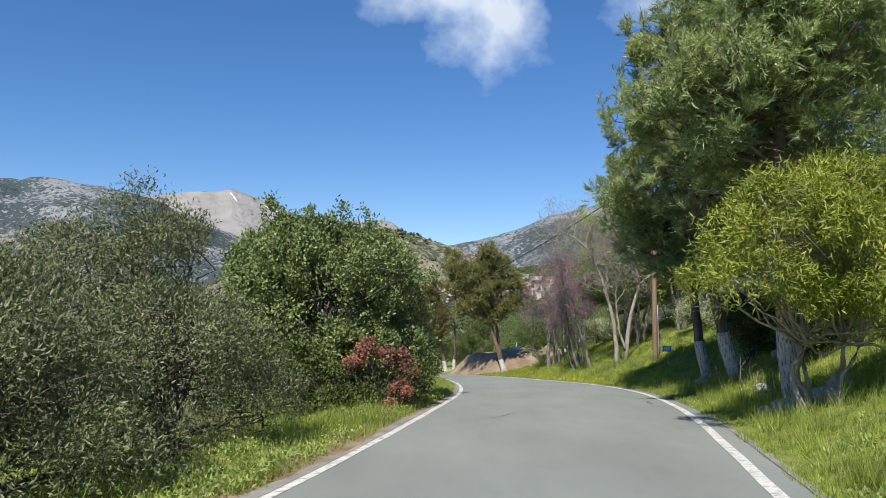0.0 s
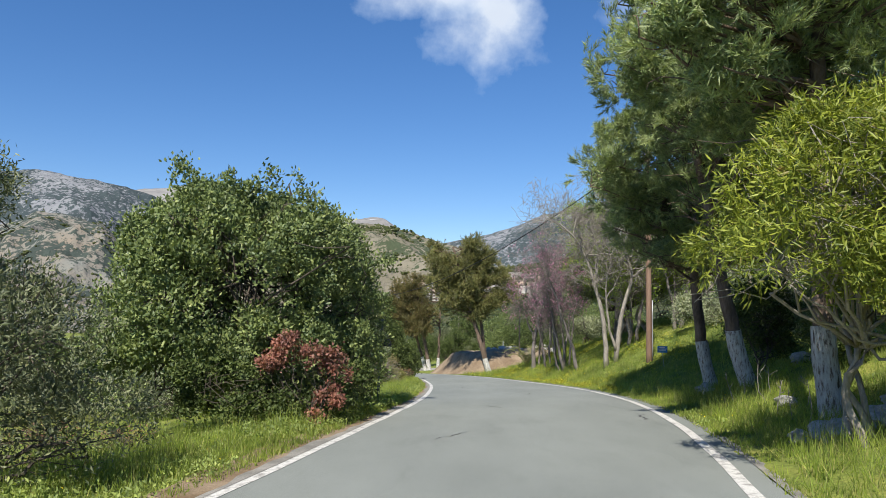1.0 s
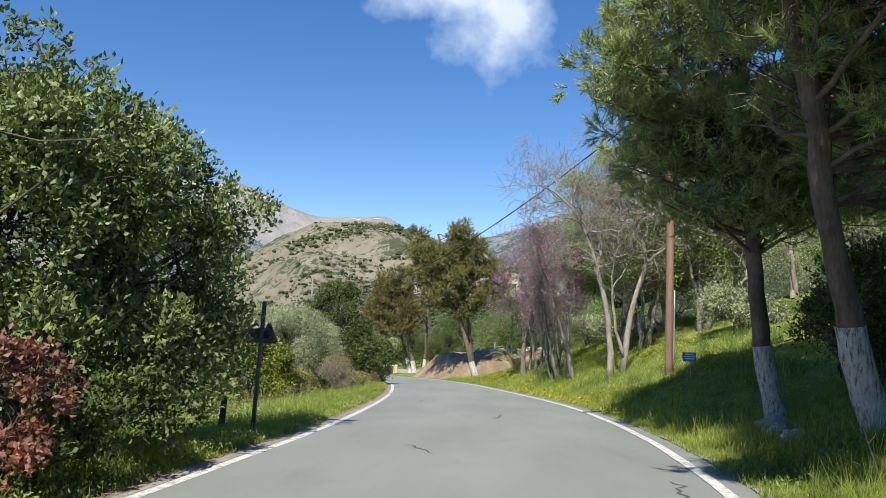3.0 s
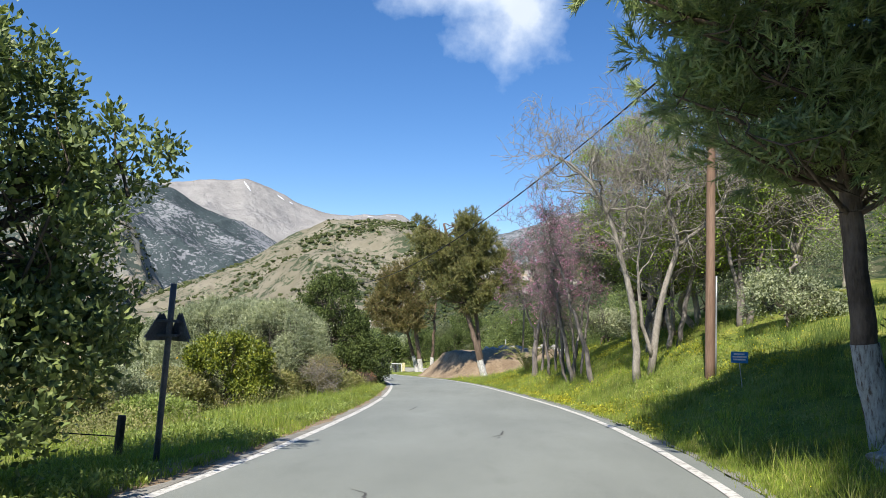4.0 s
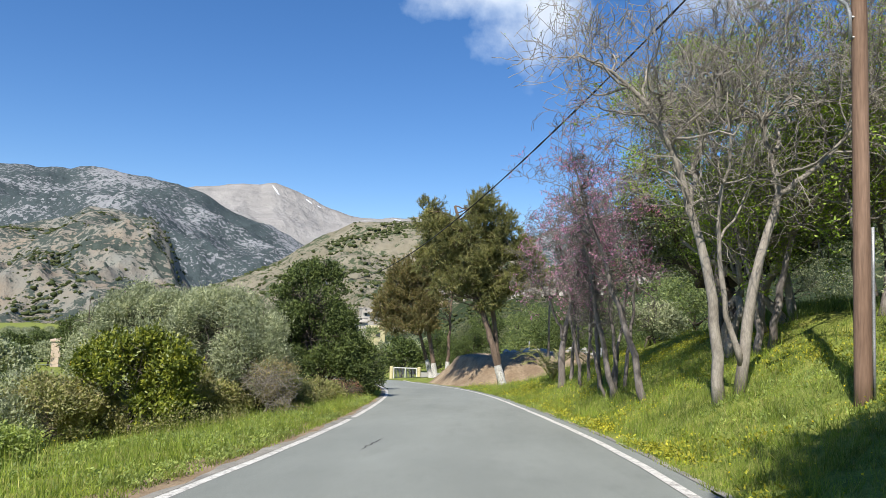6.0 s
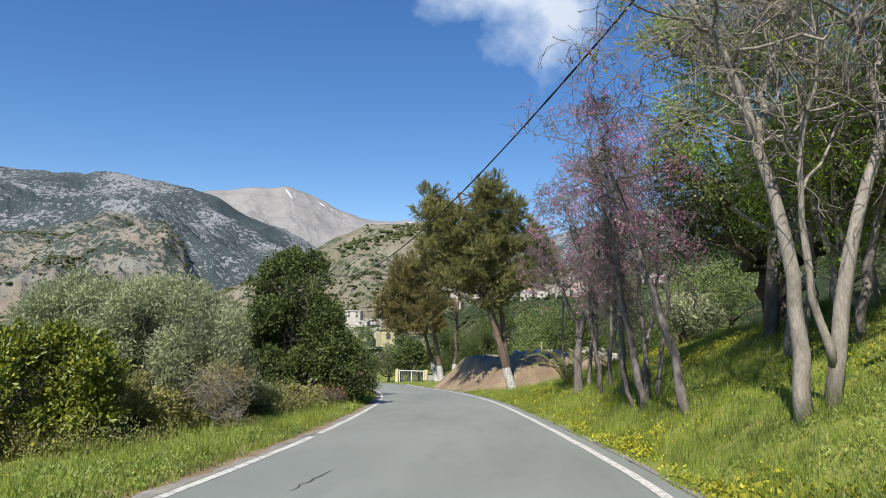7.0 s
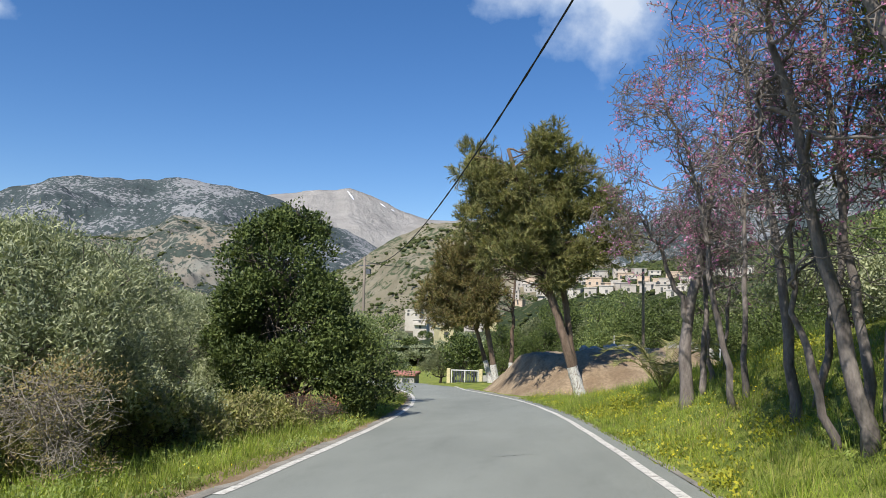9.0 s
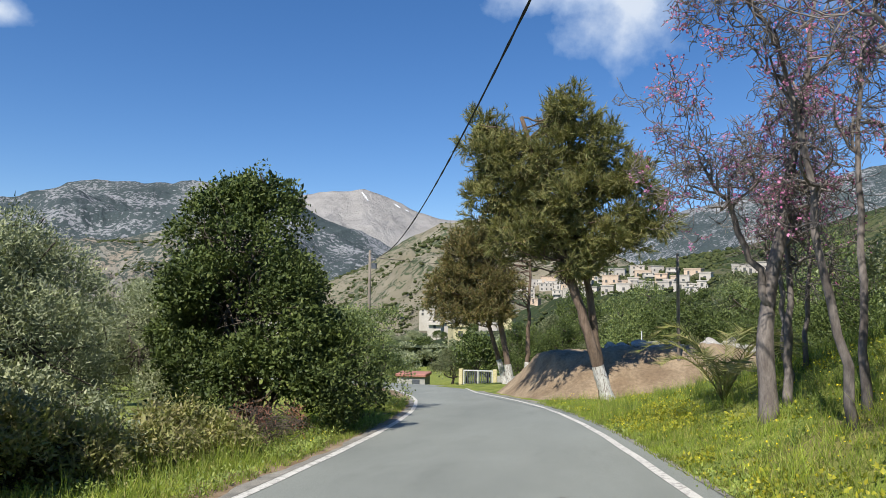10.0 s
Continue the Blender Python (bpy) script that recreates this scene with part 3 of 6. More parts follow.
mountain("mountain", [(70, 6), (55, 6.2), (48, 6.4), (41, 6.9), (37.7, 8.3), (34, 8.6), (31, 8.5), (30.2, 8.9), (28.6, 9.1), (26.5, 8.6), (25, 8.4), (21.7, 7.8), (20, 6.6), (16.6, 5.6), (13, 3.6), (10, 1.5)], 3000, 900, -40, M_MT_MAIN, "grey limestone mountain with dark scrub, distance haze in its colour", 3, 75, 240, 1.25)
bare = mountain("mountain", [(30, 6.5), (25, 7.5), (22.5, 8.2), (20.9, 8.3), (19.3, 8.6), (17.6, 8.65), (16.6, 8.95), (15.6, 8.6), (14.1, 8.1), (12.3, 7.2), (10, 6.55), (8.4, 6.5), (7.4, 6.7), (6.3, 6.6), (5.2, 6.85), (4.2, 6.7), (2, 5.2), (-2, 4.2)], 4200, 2600, -40, M_MT_BARE, "bare pale mountain top with snow streaks", 7, 60, 330, 1.1)
mountain("mountain", [(6, 3), (2, 4.4), (-0.7, 5.0), (-2.5, 5.2), (-5.2, 6.0), (-7.9, 7.0), (-11, 7.8), (-15, 8.6), (-21.6, 9.7), (-35, 11), (-60, 10)], 3400, 1200, -40, M_MT_MAIN, "grey limestone mountain with dark scrub, distance haze in its colour", 11, 75, 260, 1.2)
mountain("mountain_spur", [(60, 3.5), (45, 4), (34.8, 4.3), (31.4, 5.0), (29.4, 6.2), (26.7, 5.8), (25.2, 5.6), (23.9, 4.1), (23, 2.0), (22.1, 0.4), (21, -1.5)], 1500, 600, -30, M_MT_SPUR, "rocky spur with ochre cliffs and scrub", 17, 34, 90, 1.1)
hill_rows = [(26, -1.5), (20.5, 0.9), (18.1, 1.8), (15.6, 3.0), (13.1, 4.7), (10.5, 6.0), (8.7, 6.35), (6, 6.45), (3.8, 6.3), (1.5, 5.7), (-0.7, 4.9), (-2.5, 4.3), (-6, 2.5), (-10, 1)]
mountain("hill", hill_rows, 900, 330, -24, M_MT_HILL, "dry stony hill dotted with shrubs", 23, 16, 55, 0.9)
mountain("green_hill", [(14, -3), (6, -1.5), (2, 0.6), (-2.8, 2.7), (-7, 3.2), (-11.4, 4.0), (-15.6, 5.0), (-21.5, 6.7), (-30, 8), (-60, 9)], 620, 150, -9, M_MT_GREEN, "green scrubby slope above a village", 29, 5, 40, 1.0, 60)


def snow(az, el, az2, el2, wide, seed):
    """A streak of old snow laid on the bare mountain between two directions."""
    rng = np.random.default_rng(seed)
    bpy.context.view_layer.update()
    eye, v, k = Vector((3.5, 18.0, 0.4)), [], 14
    for t in np.linspace(0, 1, k):
        a, e = az + (az2 - az) * t + rng.normal(0, 0.02), el + (el2 - el) * t
        for sgn in (-1, 0, 1):
            w = wide * (0.4 + abs(math.sin(t * 3.0))) * rng.uniform(0.5, 1.2)
            aa, ee = radians(a + sgn * w), radians(e)
            way = Vector((-math.sin(aa) * math.cos(ee), math.cos(aa) * math.cos(ee), math.sin(ee)))
            hit, place, normal, _ = bare.ray_cast(eye, way)
            v.append(place - way * 6 if hit else None)
    f = [(3 * i + j, 3 * i + j + 1, 3 * i + j + 4, 3 * i + j + 3) for i in range(k - 1) for j in (0, 1)]
    f = [q for q in f if all(v[c] is not None for c in q)]
    if not f:
        return
    me = bpy.data.meshes.new("snow_patch")
    me.from_pydata([q if q is not None else (0, 4300, -60) for q in v], [], f)
    me.materials.append(M_SNOW)
    tagged(new("snow_patch", me), "streak of old white snow on bare rock", "snow", kind="structure")


snow(16.75, 8.6, 16.25, 7.9, 0.06, 1)
snow(14.2, 7.75, 13.7, 7.4, 0.07, 2)
snow(13.3, 7.3, 13.0, 7.1, 0.05, 3)
snow(9.8, 6.28, 8.6, 6.3, 0.12, 4)
snow(7.2, 6.5, 6.7, 6.42, 0.1, 5)
snow(5.6, 6.6, 4.9, 6.55, 0.14, 6)
snow(2.0, 5.0, 1.4, 4.9, 0.1, 7)


# ---- trees and bushes ----
def leafy_tree(name, label, category, xy, lobes, leaf, bark, clumps, per, length, width, spread, seed, trunk_r=0.09, stems=1, lift=0.3, hang=0.0, twigs=40, group="", inner=0.5, foot=0.0, slim=False, sprigs=0, splay=0.25):
    """A bush or broad-leaved tree: stems that part into limbs for each lobe, twigs, and leaves in clumps round the lobes. Lobe heights are above the foot."""
    rng = np.random.default_rng(seed)
    base = np.array((*xy, gz(*xy) - 0.03 + foot))
    ob = thing(name, base, label, category, group)
    lob = [(np.array((c[0] - base[0], c[1] - base[1], c[2])), np.array(r, float)) for c, r in lobes]
    wood = Buf()
    if sprigs:
        q, o, _ = lobe_points(lob, sprigs * 3, rng, 0.9)
        for c in q[o[:, 2] > 0.35][:sprigs]:
            lob.append((c + (0, 0, 0.1), np.array((0.16, 0.16, 0.3)) * rng.uniform(0.7, 1.4)))
    main = [k for k in lob if k[1].max() > 0.45] or lob
    for s in range(stems):
        root = np.array((rng.uniform(-splay, splay), rng.uniform(-splay, splay), -0.12)) if stems > 1 else np.array((0, 0, -0.15))
        low = min(c[2] - r[2] * 0.6 for c, r in main)
        crotch = np.array((rng.uniform(-0.2, 0.2), rng.uniform(-0.2, 0.2), max(0.3, low * 0.9))) + root * (1.3, 1.3, 0) * (splay > 0.3)
        line = limb(root, crotch, rng, 0.1)
        wood.tube(line, np.linspace(trunk_r * 1.25, trunk_r * 0.8, 7), 9, wobble=0.08, rng=rng)
        for c, r in main:
            tip = c + rng.uniform(-0.3, 0.3, 3) * r
            wood.tube(limb(line[-1], tip, rng, 0.15), np.linspace(trunk_r * 0.7, trunk_r * 0.22, 7), 6)
    ends, _, which = lobe_points(lob, twigs, rng, 0.6)
    for e, w in zip(ends, which):
        c, r = lob[w]
        wood.tube(limb(c + rng.uniform(-0.35, 0.35, 3) * r, e, rng, 0.2, 5), np.linspace(trunk_r * 0.22, 0.004, 5), 4, cap=False)
    part("trunk", wood.mesh("trunk", bark), ob)
    part("crown", tri_mesh("crown", *crown_leaves(lob, clumps, per, rng, length, width, spread, lift, hang, inner, slim), leaf), ob)
    return ob


def tracked(base, lean, height, rng, k=26, bend=0.025, kick=0.0):
    t = np.linspace(0, 1, k)[:, None]
    return np.array((-kick, 0, 0)) * (1 - np.exp(-t * height / 0.7)) + np.array((0, 0, -0.15)) + np.array((*lean, height)) * t + rng.standard_normal((k, 3)) * bend * np.sin(np.pi * t) * (1, 1, 0)


def pine_tree(xy, height, lean, lobes, seed, tufts, per, needle, width, radius, leaf, label, whitewash=1.1, extra=(), group="roadside pines", kick=0.0):
    """A pine with a bare lower trunk, whitewashed at the foot, and sprays of needles on layered limbs."""
    rng = np.random.default_rng(seed)
    base = np.array((*xy, gz(*xy)))
    ob = thing("pine_tree", base, label, "tree", group)
    lob = [(np.array((c[0] - base[0], c[1] - base[1], c[2])), np.array(r, float)) for c, r in lobes]
    q, o, _ = lobe_points(lob, 400, rng, 0.9)
    for c in q[o[:, 2] > 0.0][:75]:
        lob.append((c + (0, 0, 0.12), np.array((0.2, 0.2, 0.36)) * rng.uniform(0.7, 1.4)))
    big = [k for k in lob if k[1].max() > 0.5]
    wood, coats = Buf(), []
    lines = [tracked(base, lean, height, rng, kick=kick)] + [tracked(base, ln, h, rng) + (*off, 0) for off, ln, h in extra]
    for n, line in enumerate(lines):
        rad = np.linspace(radius, radius * 0.35, len(line)) * (1 if n == 0 else 0.8)
        rad[0] *= 1.3
        wood.tube(line, rad, 11, wobble=0.06, rng=rng)
        if whitewash and (n == 0 or len(extra) > 1):
            zs = np.linspace(-0.1, whitewash * (1 + 0.08 * n), 9)
            ring = np.column_stack([np.interp(zs, line[:, 2], line[:, j]) for j in (0, 1)] + [zs])
            white = Buf()
            white.tube(ring, np.interp(zs, line[:, 2], rad) * 1.05 + 0.012, 13, cap=False, wobble=0.035, rng=rng)
            coats.append(white)
    for c, r in big:
        line = lines[int(rng.integers(len(lines)))]
        for _ in range(7):
            e = c + unit(rng.standard_normal(3)) * r * rng.uniform(0.5, 0.9)
            s = line[int(np.argmin(np.abs(line[:, 2] - (e[2] - 0.25 * np.linalg.norm(e[:2] - c[:2]) - 0.3))))]
            main = limb(s, e, rng, 0.06)
            wood.tube(main, np.linspace(0.04, 0.012, 7), 6, cap=False)
            for _ in range(6):
                q = main[int(rng.integers(2, 7))]
                wood.tube(limb(q, q + rng.standard_normal(3) * 0.28 * r + (0, 0, 0.15), rng, 0.2, 4), np.linspace(0.014, 0.005, 4), 3, cap=False)
    part("trunk", wood.mesh("trunk", M_BARK_PINE), ob)
    for white in coats:
        part("whitewash", white.mesh("whitewash", M_WHITEWASH), ob, "flaking white limewash on bark")
    part("crown", tri_mesh("crown", *pine_tufts(lob, tufts, per, rng, needle, width, 0.45), leaf), ob)
    return ob


def bare_tree(name, label, xy, stems, seed, levels, bark, bud=None, per_tip=3, bud_size=0.03, blossom=None, per_blossom=2, kids=3, spread=0.9, up=0.12, group="", share=0.6, limbs=7, reach=1.0, from_=0.5, wig=0.3, shrink=0.72):
    """Stems that fork all along their upper part into crooked bare twigs with buds or blossom. stems: (line of places from the foot, radius)."""
    rng = np.random.default_rng(seed)
    base = np.array((*xy, gz(*xy)))
    ob = thing(name, base, label, "tree", group)
    tips = []
    for way, r in stems:
        wood = Buf()
        way = np.array(way, float)
        way[:, 2] += gz(xy[0] + way[0, 0], xy[1] + way[0, 1]) - base[2] - 0.12
        t = np.linspace(0, len(way) - 1, 16)
        line = np.column_stack([np.interp(t, range(len(way)), way[:, j]) for j in range(3)])
        for _ in range(2):
            line[1:-1] = (line[:-2] + 2 * line[1:-1] + line[2:]) / 4
        line[1:-1] += rng.standard_normal((14, 3)) * 0.025
        rad = r * np.linspace(1.0, 0.12, 16) ** 0.9
        rad[0] *= 1.15
        wood.tube(line, rad, 9, wobble=0.05, rng=rng)
        for k in range(limbs):
            i = 15 if k == 0 else int(16 * (from_ + (0.98 - from_) * (k + rng.random()) / limbs))
            d = unit(line[i] - line[i - 1])
            side = unit(np.cross(d, rng.standard_normal(3)))
            grow(wood, rng, line[i], unit(d * 0.7 + side * (rng.uniform(0.6, 1.2) if k else 0.3)), reach * rng.uniform(0.75, 1.2), min(rad[i] * 0.7, 0.03), levels, tips, kids, spread, up, wig, 5, 0.55, shrink)
        part("trunk", wood.mesh("trunk", bark), ob)
    p, d = np.array([t[0] for t in tips]), np.array([t[1] for t in tips])

    def sprays(per, size, wide, leaf, nm, keep_share, lab, back, low=-5.0):
        keep = rng.random(len(p)) < keep_share * np.clip((p[:, 2] - low) / 1.2, 0, 1)
        if nm == "blossom":
            keep &= fbm((p[:, 0] + p[:, 2]) / 0.5, (p[:, 1] - p[:, 2]) / 0.5, seed, 3) + 0.3 * rng.standard_normal(len(p)) > -0.1
        q, e = np.repeat(p[keep], per, 0), np.repeat(d[keep], per, 0)
        q = q - e * rng.random((len(q), 1)) * back + rng.standard_normal(q.shape) * size * 0.5
        tagged(part(nm, tri_mesh(nm, *leaf_arrays(q, e + rng.standard_normal(e.shape) * 0.9, size, size * wide, rng), leaf), ob, lab), kind="stuff")

    if bud:
        sprays(per_tip, bud_size, 0.5, bud, "young_foliage", 0.9, "", 0.4)
    if blossom:
        sprays(per_blossom, 0.038, 0.85, blossom, "blossom", share, "small pink blossom on bare twigs", 0.34, 1.7)
    return ob


# Left of the road: olives, the big dark bush, bronze shrub.
leafy_tree("olive_tree", "grey-green olive bush close beside the road", "tree", (-4.5, 6.9), [((-4.4, 6.7, 1.0), (1.75, 1.7, 1.15)), ((-4.9, 7.4, 1.7), (1.4, 1.4, 0.9)), ((-3.4, 7.2, 0.6), (0.9, 1.1, 0.7))], L_DUSKY, M_BARK_DARK, 4200, 11, 0.066, 0.02, 0.09, 41, 0.06, 3, 0.35, twigs=120, group="olive trees")
leafy_tree("olive_tree", "tall grey-green olive bush with silvery leaves", "tree", (-3.8, 9.9), [((-3.7, 9.8, 1.2), (1.6, 1.6, 1.3)), ((-3.9, 10.2, 2.5), (1.0, 1.0, 1.1)), ((-4.2, 10.1, 3.3), (0.6, 0.6, 0.7)), ((-5.3, 10.4, 2.4), (1.2, 1.2, 1.0)), ((-2.7, 10.4, 0.8), (0.8, 1.0, 0.9)), ((-4.9, 10.6, 1.4), (1.1, 1.2, 1.2))], L_DUSKY, M_BARK_DARK, 4600, 11, 0.066, 0.02, 0.09, 42, 0.06, 3, 0.4, twigs=130, group="olive trees")
leafy_tree("carob_bush", "large dark green bush with glossy round leaves", "bush", (-3.0, 17.6), [((-3.3, 17.4, 2.6), (2.1, 1.9, 2.0)), ((-4.4, 17.2, 2.3), (1.4, 1.5, 1.8)), ((-3.7, 17.5, 3.8), (1.3, 1.3, 1.0)), ((-2.2, 18.2, 3.3), (1.5, 1.5, 1.5)), ((-1.5, 19.6, 2.2), (1.25, 1.4, 1.6)), ((-2.2, 16.9, 1.2), (1.4, 1.1, 1.2)), ((-1.2, 18.6, 1.1), (1.0, 1.2, 1.2)), ((-4.0, 16.7, 1.0), (1.6, 1.1, 1.1)), ((-0.9, 20.4, 3.2), (0.8, 0.8, 0.75)), ((-1.8, 19.5, 3.3), (1.2, 1.2, 1.1)), ((-1.3, 20.3, 1.3), (0.9, 0.9, 1.1))], L_CAROB, M_BARK_DARK, 7400, 13, 0.09, 0.05, 0.075, 44, 0.1, 3, 0.45, twigs=240, sprigs=60)
leafy_tree("bronze_shrub", "low shrub with bronze red spring leaves", "bush", (-1.15, 15.6), [((-0.8, 15.8, 0.95), (0.2, 0.25, 0.34)), ((-1.55, 15.5, 1.3), (0.34, 0.3, 0.2)), ((-0.9, 15.7, 0.45), (0.22, 0.25, 0.24)), ((-1.2, 15.6, 1.15), (0.25, 0.3, 0.2)), ((-1.85, 15.5, 1.05), (0.22, 0.25, 0.16)), ((-1.1, 15.5, 0.15), (0.16, 0.16, 0.14))], L_BRONZE, M_BARK_DARK, 380, 10, 0.062, 0.044, 0.05, 45, 0.011, 4, 0.2, twigs=70)
leafy_tree("low_shrub", "low dark green shrub at the verge", "bush", (-1.6, 15.9), [((-1.8, 15.7, 0.5), (0.6, 0.45, 0.42)), ((-2.8, 15.5, 0.6), (0.85, 0.5, 0.62)), ((-0.9, 16.1, 0.35), (0.4, 0.4, 0.35)), ((-0.6, 16.9, 0.5), (0.45, 0.6, 0.5))], L_OAK, M_BARK_DARK, 1300, 9, 0.065, 0.042, 0.07, 46, 0.02, 3, 0.3, group="verge shrubs")
leafy_tree("low_shrub", "low weedy shrub with reddish twiggy stems", "bush", (-5.0, 14.6), [((-5.0, 14.6, 0.3), (0.9, 0.5, 0.3)), ((-4.0, 15.0, 0.2), (0.6, 0.4, 0.25))], L_BRONZE, M_BARK_DARK, 160, 6, 0.05, 0.016, 0.08, 47, 0.015, 4, 0.3, twigs=130, group="verge shrubs")

# Past the sign: scrub, citrus, olives, dry bush, the round dark tree.
SHRUBS = [
    (-5.4, 25.4, 0.9, 0.6, L_WEED), (-7.2, 26.5, 1.4, 1.2, L_OLIVE), (-9.2, 27.0, 1.8, 1.5, L_OLIVE), (-6.6, 29.8, 1.4, 1.5, L_WISP), (-4.4, 30.6, 0.8, 0.6, L_WEED), (-8.6, 31.5, 1.9, 2.1, L_OLIVE),
    (-3.4, 37.3, 1.0, 1.2, L_WISP), (-5.9, 37.4, 1.2, 1.4, L_OLIVE), (-2.5, 39.9, 0.9, 1.2, L_WISP), (-11.8, 31.5, 2.1, 2.2, L_OLIVE), (-6.8, 33.0, 1.5, 1.5, L_OLIVE), (-6.9, 36.4, 1.4, 1.5, L_OLIVE), (-5.7, 35.0, 1.2, 1.4, L_WISP), (-2.2, 40.6, 0.9, 0.8, L_WISP), (-1.7, 43.0, 0.8, 0.7, L_WISP), (-3.2, 41.6, 1.3, 1.3, L_OLIVE), (-13.0, 27.5, 2.0, 1.6, L_OLIVE),
]
for k, (x, y, w, h, leaf) in enumerate(SHRUBS):
    leafy_tree("low_shrub", "low mixed shrub among grass below the road", "bush", (x, y), [((x, y, h * 0.55), (w, w * 0.9, h * 0.55)), ((x + w * 0.6, y + 0.4, h * 0.4), (w * 0.6, w * 0.6, h * 0.45))], leaf, M_BARK_DARK, int(520 + 560 * w), 10, 0.085, 0.036, 0.085, 60 + k, 0.02, 3, 0.3, twigs=70, slim=True, group="verge shrubs")
leafy_tree("citrus_tree", "yellow-green citrus tree with small yellow fruit", "tree", (-4.2, 35.7), [((-4.1, 35.6, 1.35), (1.25, 1.2, 0.95)), ((-4.7, 36.2, 1.1), (0.75, 0.8, 0.75)), ((-3.5, 35.4, 0.7), (0.8, 0.8, 0.6))], L_CITRUS, M_BARK_DARK, 1500, 10, 0.105, 0.052, 0.09, 80, 0.05, 1, 0.4)
OLIVES = [
    (-3.2, 38.9, 1.6, 3.6), (-5.4, 39.6, 1.7, 3.9), (-6.9, 40.2, 1.5, 3.7), (-8.4, 44.2, 1.5, 3.4), (-5.2, 43.2, 1.8, 4.2), (-7.8, 44.5, 2.0, 4.2),
    (-12.8, 38.0, 1.9, 3.0), (-10.1, 46.0, 1.5, 3.7), (-15.8, 41.5, 2.2, 3.5), (-5.8, 49.5, 1.9, 3.8), (-9.5, 51.0, 2.1, 4.0),
]
for k, (x, y, w, h) in enumerate(OLIVES):
    leafy_tree("olive_tree", "grey-green olive tree with a rounded crown", "tree", (x, y), [((x, y, h * 0.6), (w, w, h * 0.36)), ((x + 0.5 * w, y - 0.3, h * 0.45), (w * 0.7, w * 0.7, h * 0.3)), ((x - 0.5 * w, y + 0.3, h * 0.72), (w * 0.6, w * 0.6, h * 0.26))], L_OLIVE, M_BARK_DARK, 3800 if x > -7 else 1900, 12, 0.085 if x > -7 else 0.11, 0.025 if x > -7 else 0.038, 0.085, 90 + k, 0.08, 2, 0.4, twigs=90, slim=True, group="olive trees")
leafy_tree("evergreen_tree", "small round dark evergreen tree among olives", "tree", (-15.9, 54.0), [((-15.9, 54.0, 3.3), (1.05, 1.05, 1.1)), ((-15.9, 54.2, 2.2), (0.9, 0.9, 1.0))], L_OAK, M_BARK_DARK, 900, 8, 0.12, 0.06, 0.1, 119, 0.09, 2, 0.4, twigs=40, slim=True)
leafy_tree("dry_bush", "half-bare bush with pale dry twigs", "bush", (-1.45, 37.4), [((-1.5, 37.4, 0.75), (0.85, 0.8, 0.65)), ((-1.1, 37.1, 0.4), (0.6, 0.6, 0.4))], L_DRY, M_BARK_GREY, 420, 7, 0.05, 0.018, 0.08, 120, 0.018, 8, 0.3, twigs=220)
leafy_tree("holm_oak", "rounded dark green evergreen tree by the road", "tree", (-2.6, 47.4), [((-3.1, 47.5, 3.6), (1.45, 1.5, 1.75)), ((-2.8, 47.4, 2.3), (1.9, 1.8, 1.5)), ((-2.2, 46.9, 1.0), (1.9, 1.5, 1.0)), ((-0.95, 48.0, 1.25), (0.95, 1.1, 1.1)), ((-3.9, 47.8, 1.6), (1.1, 1.2, 1.2)), ((-2.5, 47.8, 4.5), (0.9, 0.9, 0.75))], L_OAK, M_BARK_DARK, 5400, 12, 0.092, 0.055, 0.085, 121, 0.1, 2, 0.4, twigs=160, sprigs=40)
leafy_tree("bronze_shrub", "low reddish twiggy shrub under a tree", "bush", (-1.0, 44.6), [((-1.1, 44.6, 0.35), (0.9, 0.6, 0.4))], L_BRONZE, M_BARK_DARK, 200, 6, 0.045, 0.018, 0.07, 122, 0.015, 5, 0.3, twigs=140)
leafy_tree("low_shrub", "tall dark evergreen shrub beside the bend", "bush", (-1.9, 54.0), [((-1.9, 54.0, 0.9), (1.1, 1.2, 0.9)), ((-1.8, 54.2, 2.2), (0.9, 1.0, 0.9)), ((-3.2, 55.2, 1.5), (1.4, 1.4, 1.5))], L_CAROB, M_BARK_DARK, 1500, 9, 0.075, 0.045, 0.11, 123, 0.04, 2, 0.3, group="verge shrubs")

# Right of the road: the whitewashed pines and the acacia in front of them.
pine_tree((7.85, 21.4), 7.5, (-0.5, 0.1), [((6.9, 21.3, 4.2), (1.9, 1.8, 0.8)), ((5.3, 21.3, 5.2), (1.1, 1.2, 0.75)), ((5.9, 21.3, 4.2), (1.1, 1.2, 0.6)), ((8.8, 21.8, 4.6), (2.1, 2.0, 1.0)), ((6.6, 21.4, 6.0), (1.6, 1.7, 0.9)), ((8.0, 21.4, 6.6), (1.8, 1.8, 1.0)), ((6.6, 20.9, 3.3), (1.1, 1.0, 0.5)), ((8.9, 21.2, 3.5), (1.5, 1.5, 0.6)), ((7.3, 22.6, 3.4), (1.3, 1.0, 0.5)), ((7.6, 21.0, 3.3), (1.2, 1.0, 0.5)), ((6.7, 23.0, 4.6), (1.4, 1.2, 0.7)), ((7.2, 21.4, 7.4), (1.1, 1.2, 0.8))], 131, 8400, 28, 0.13, 0.016, 0.15, L_PINE, "tall pine with a whitewashed trunk on the bank", kick=0.22)
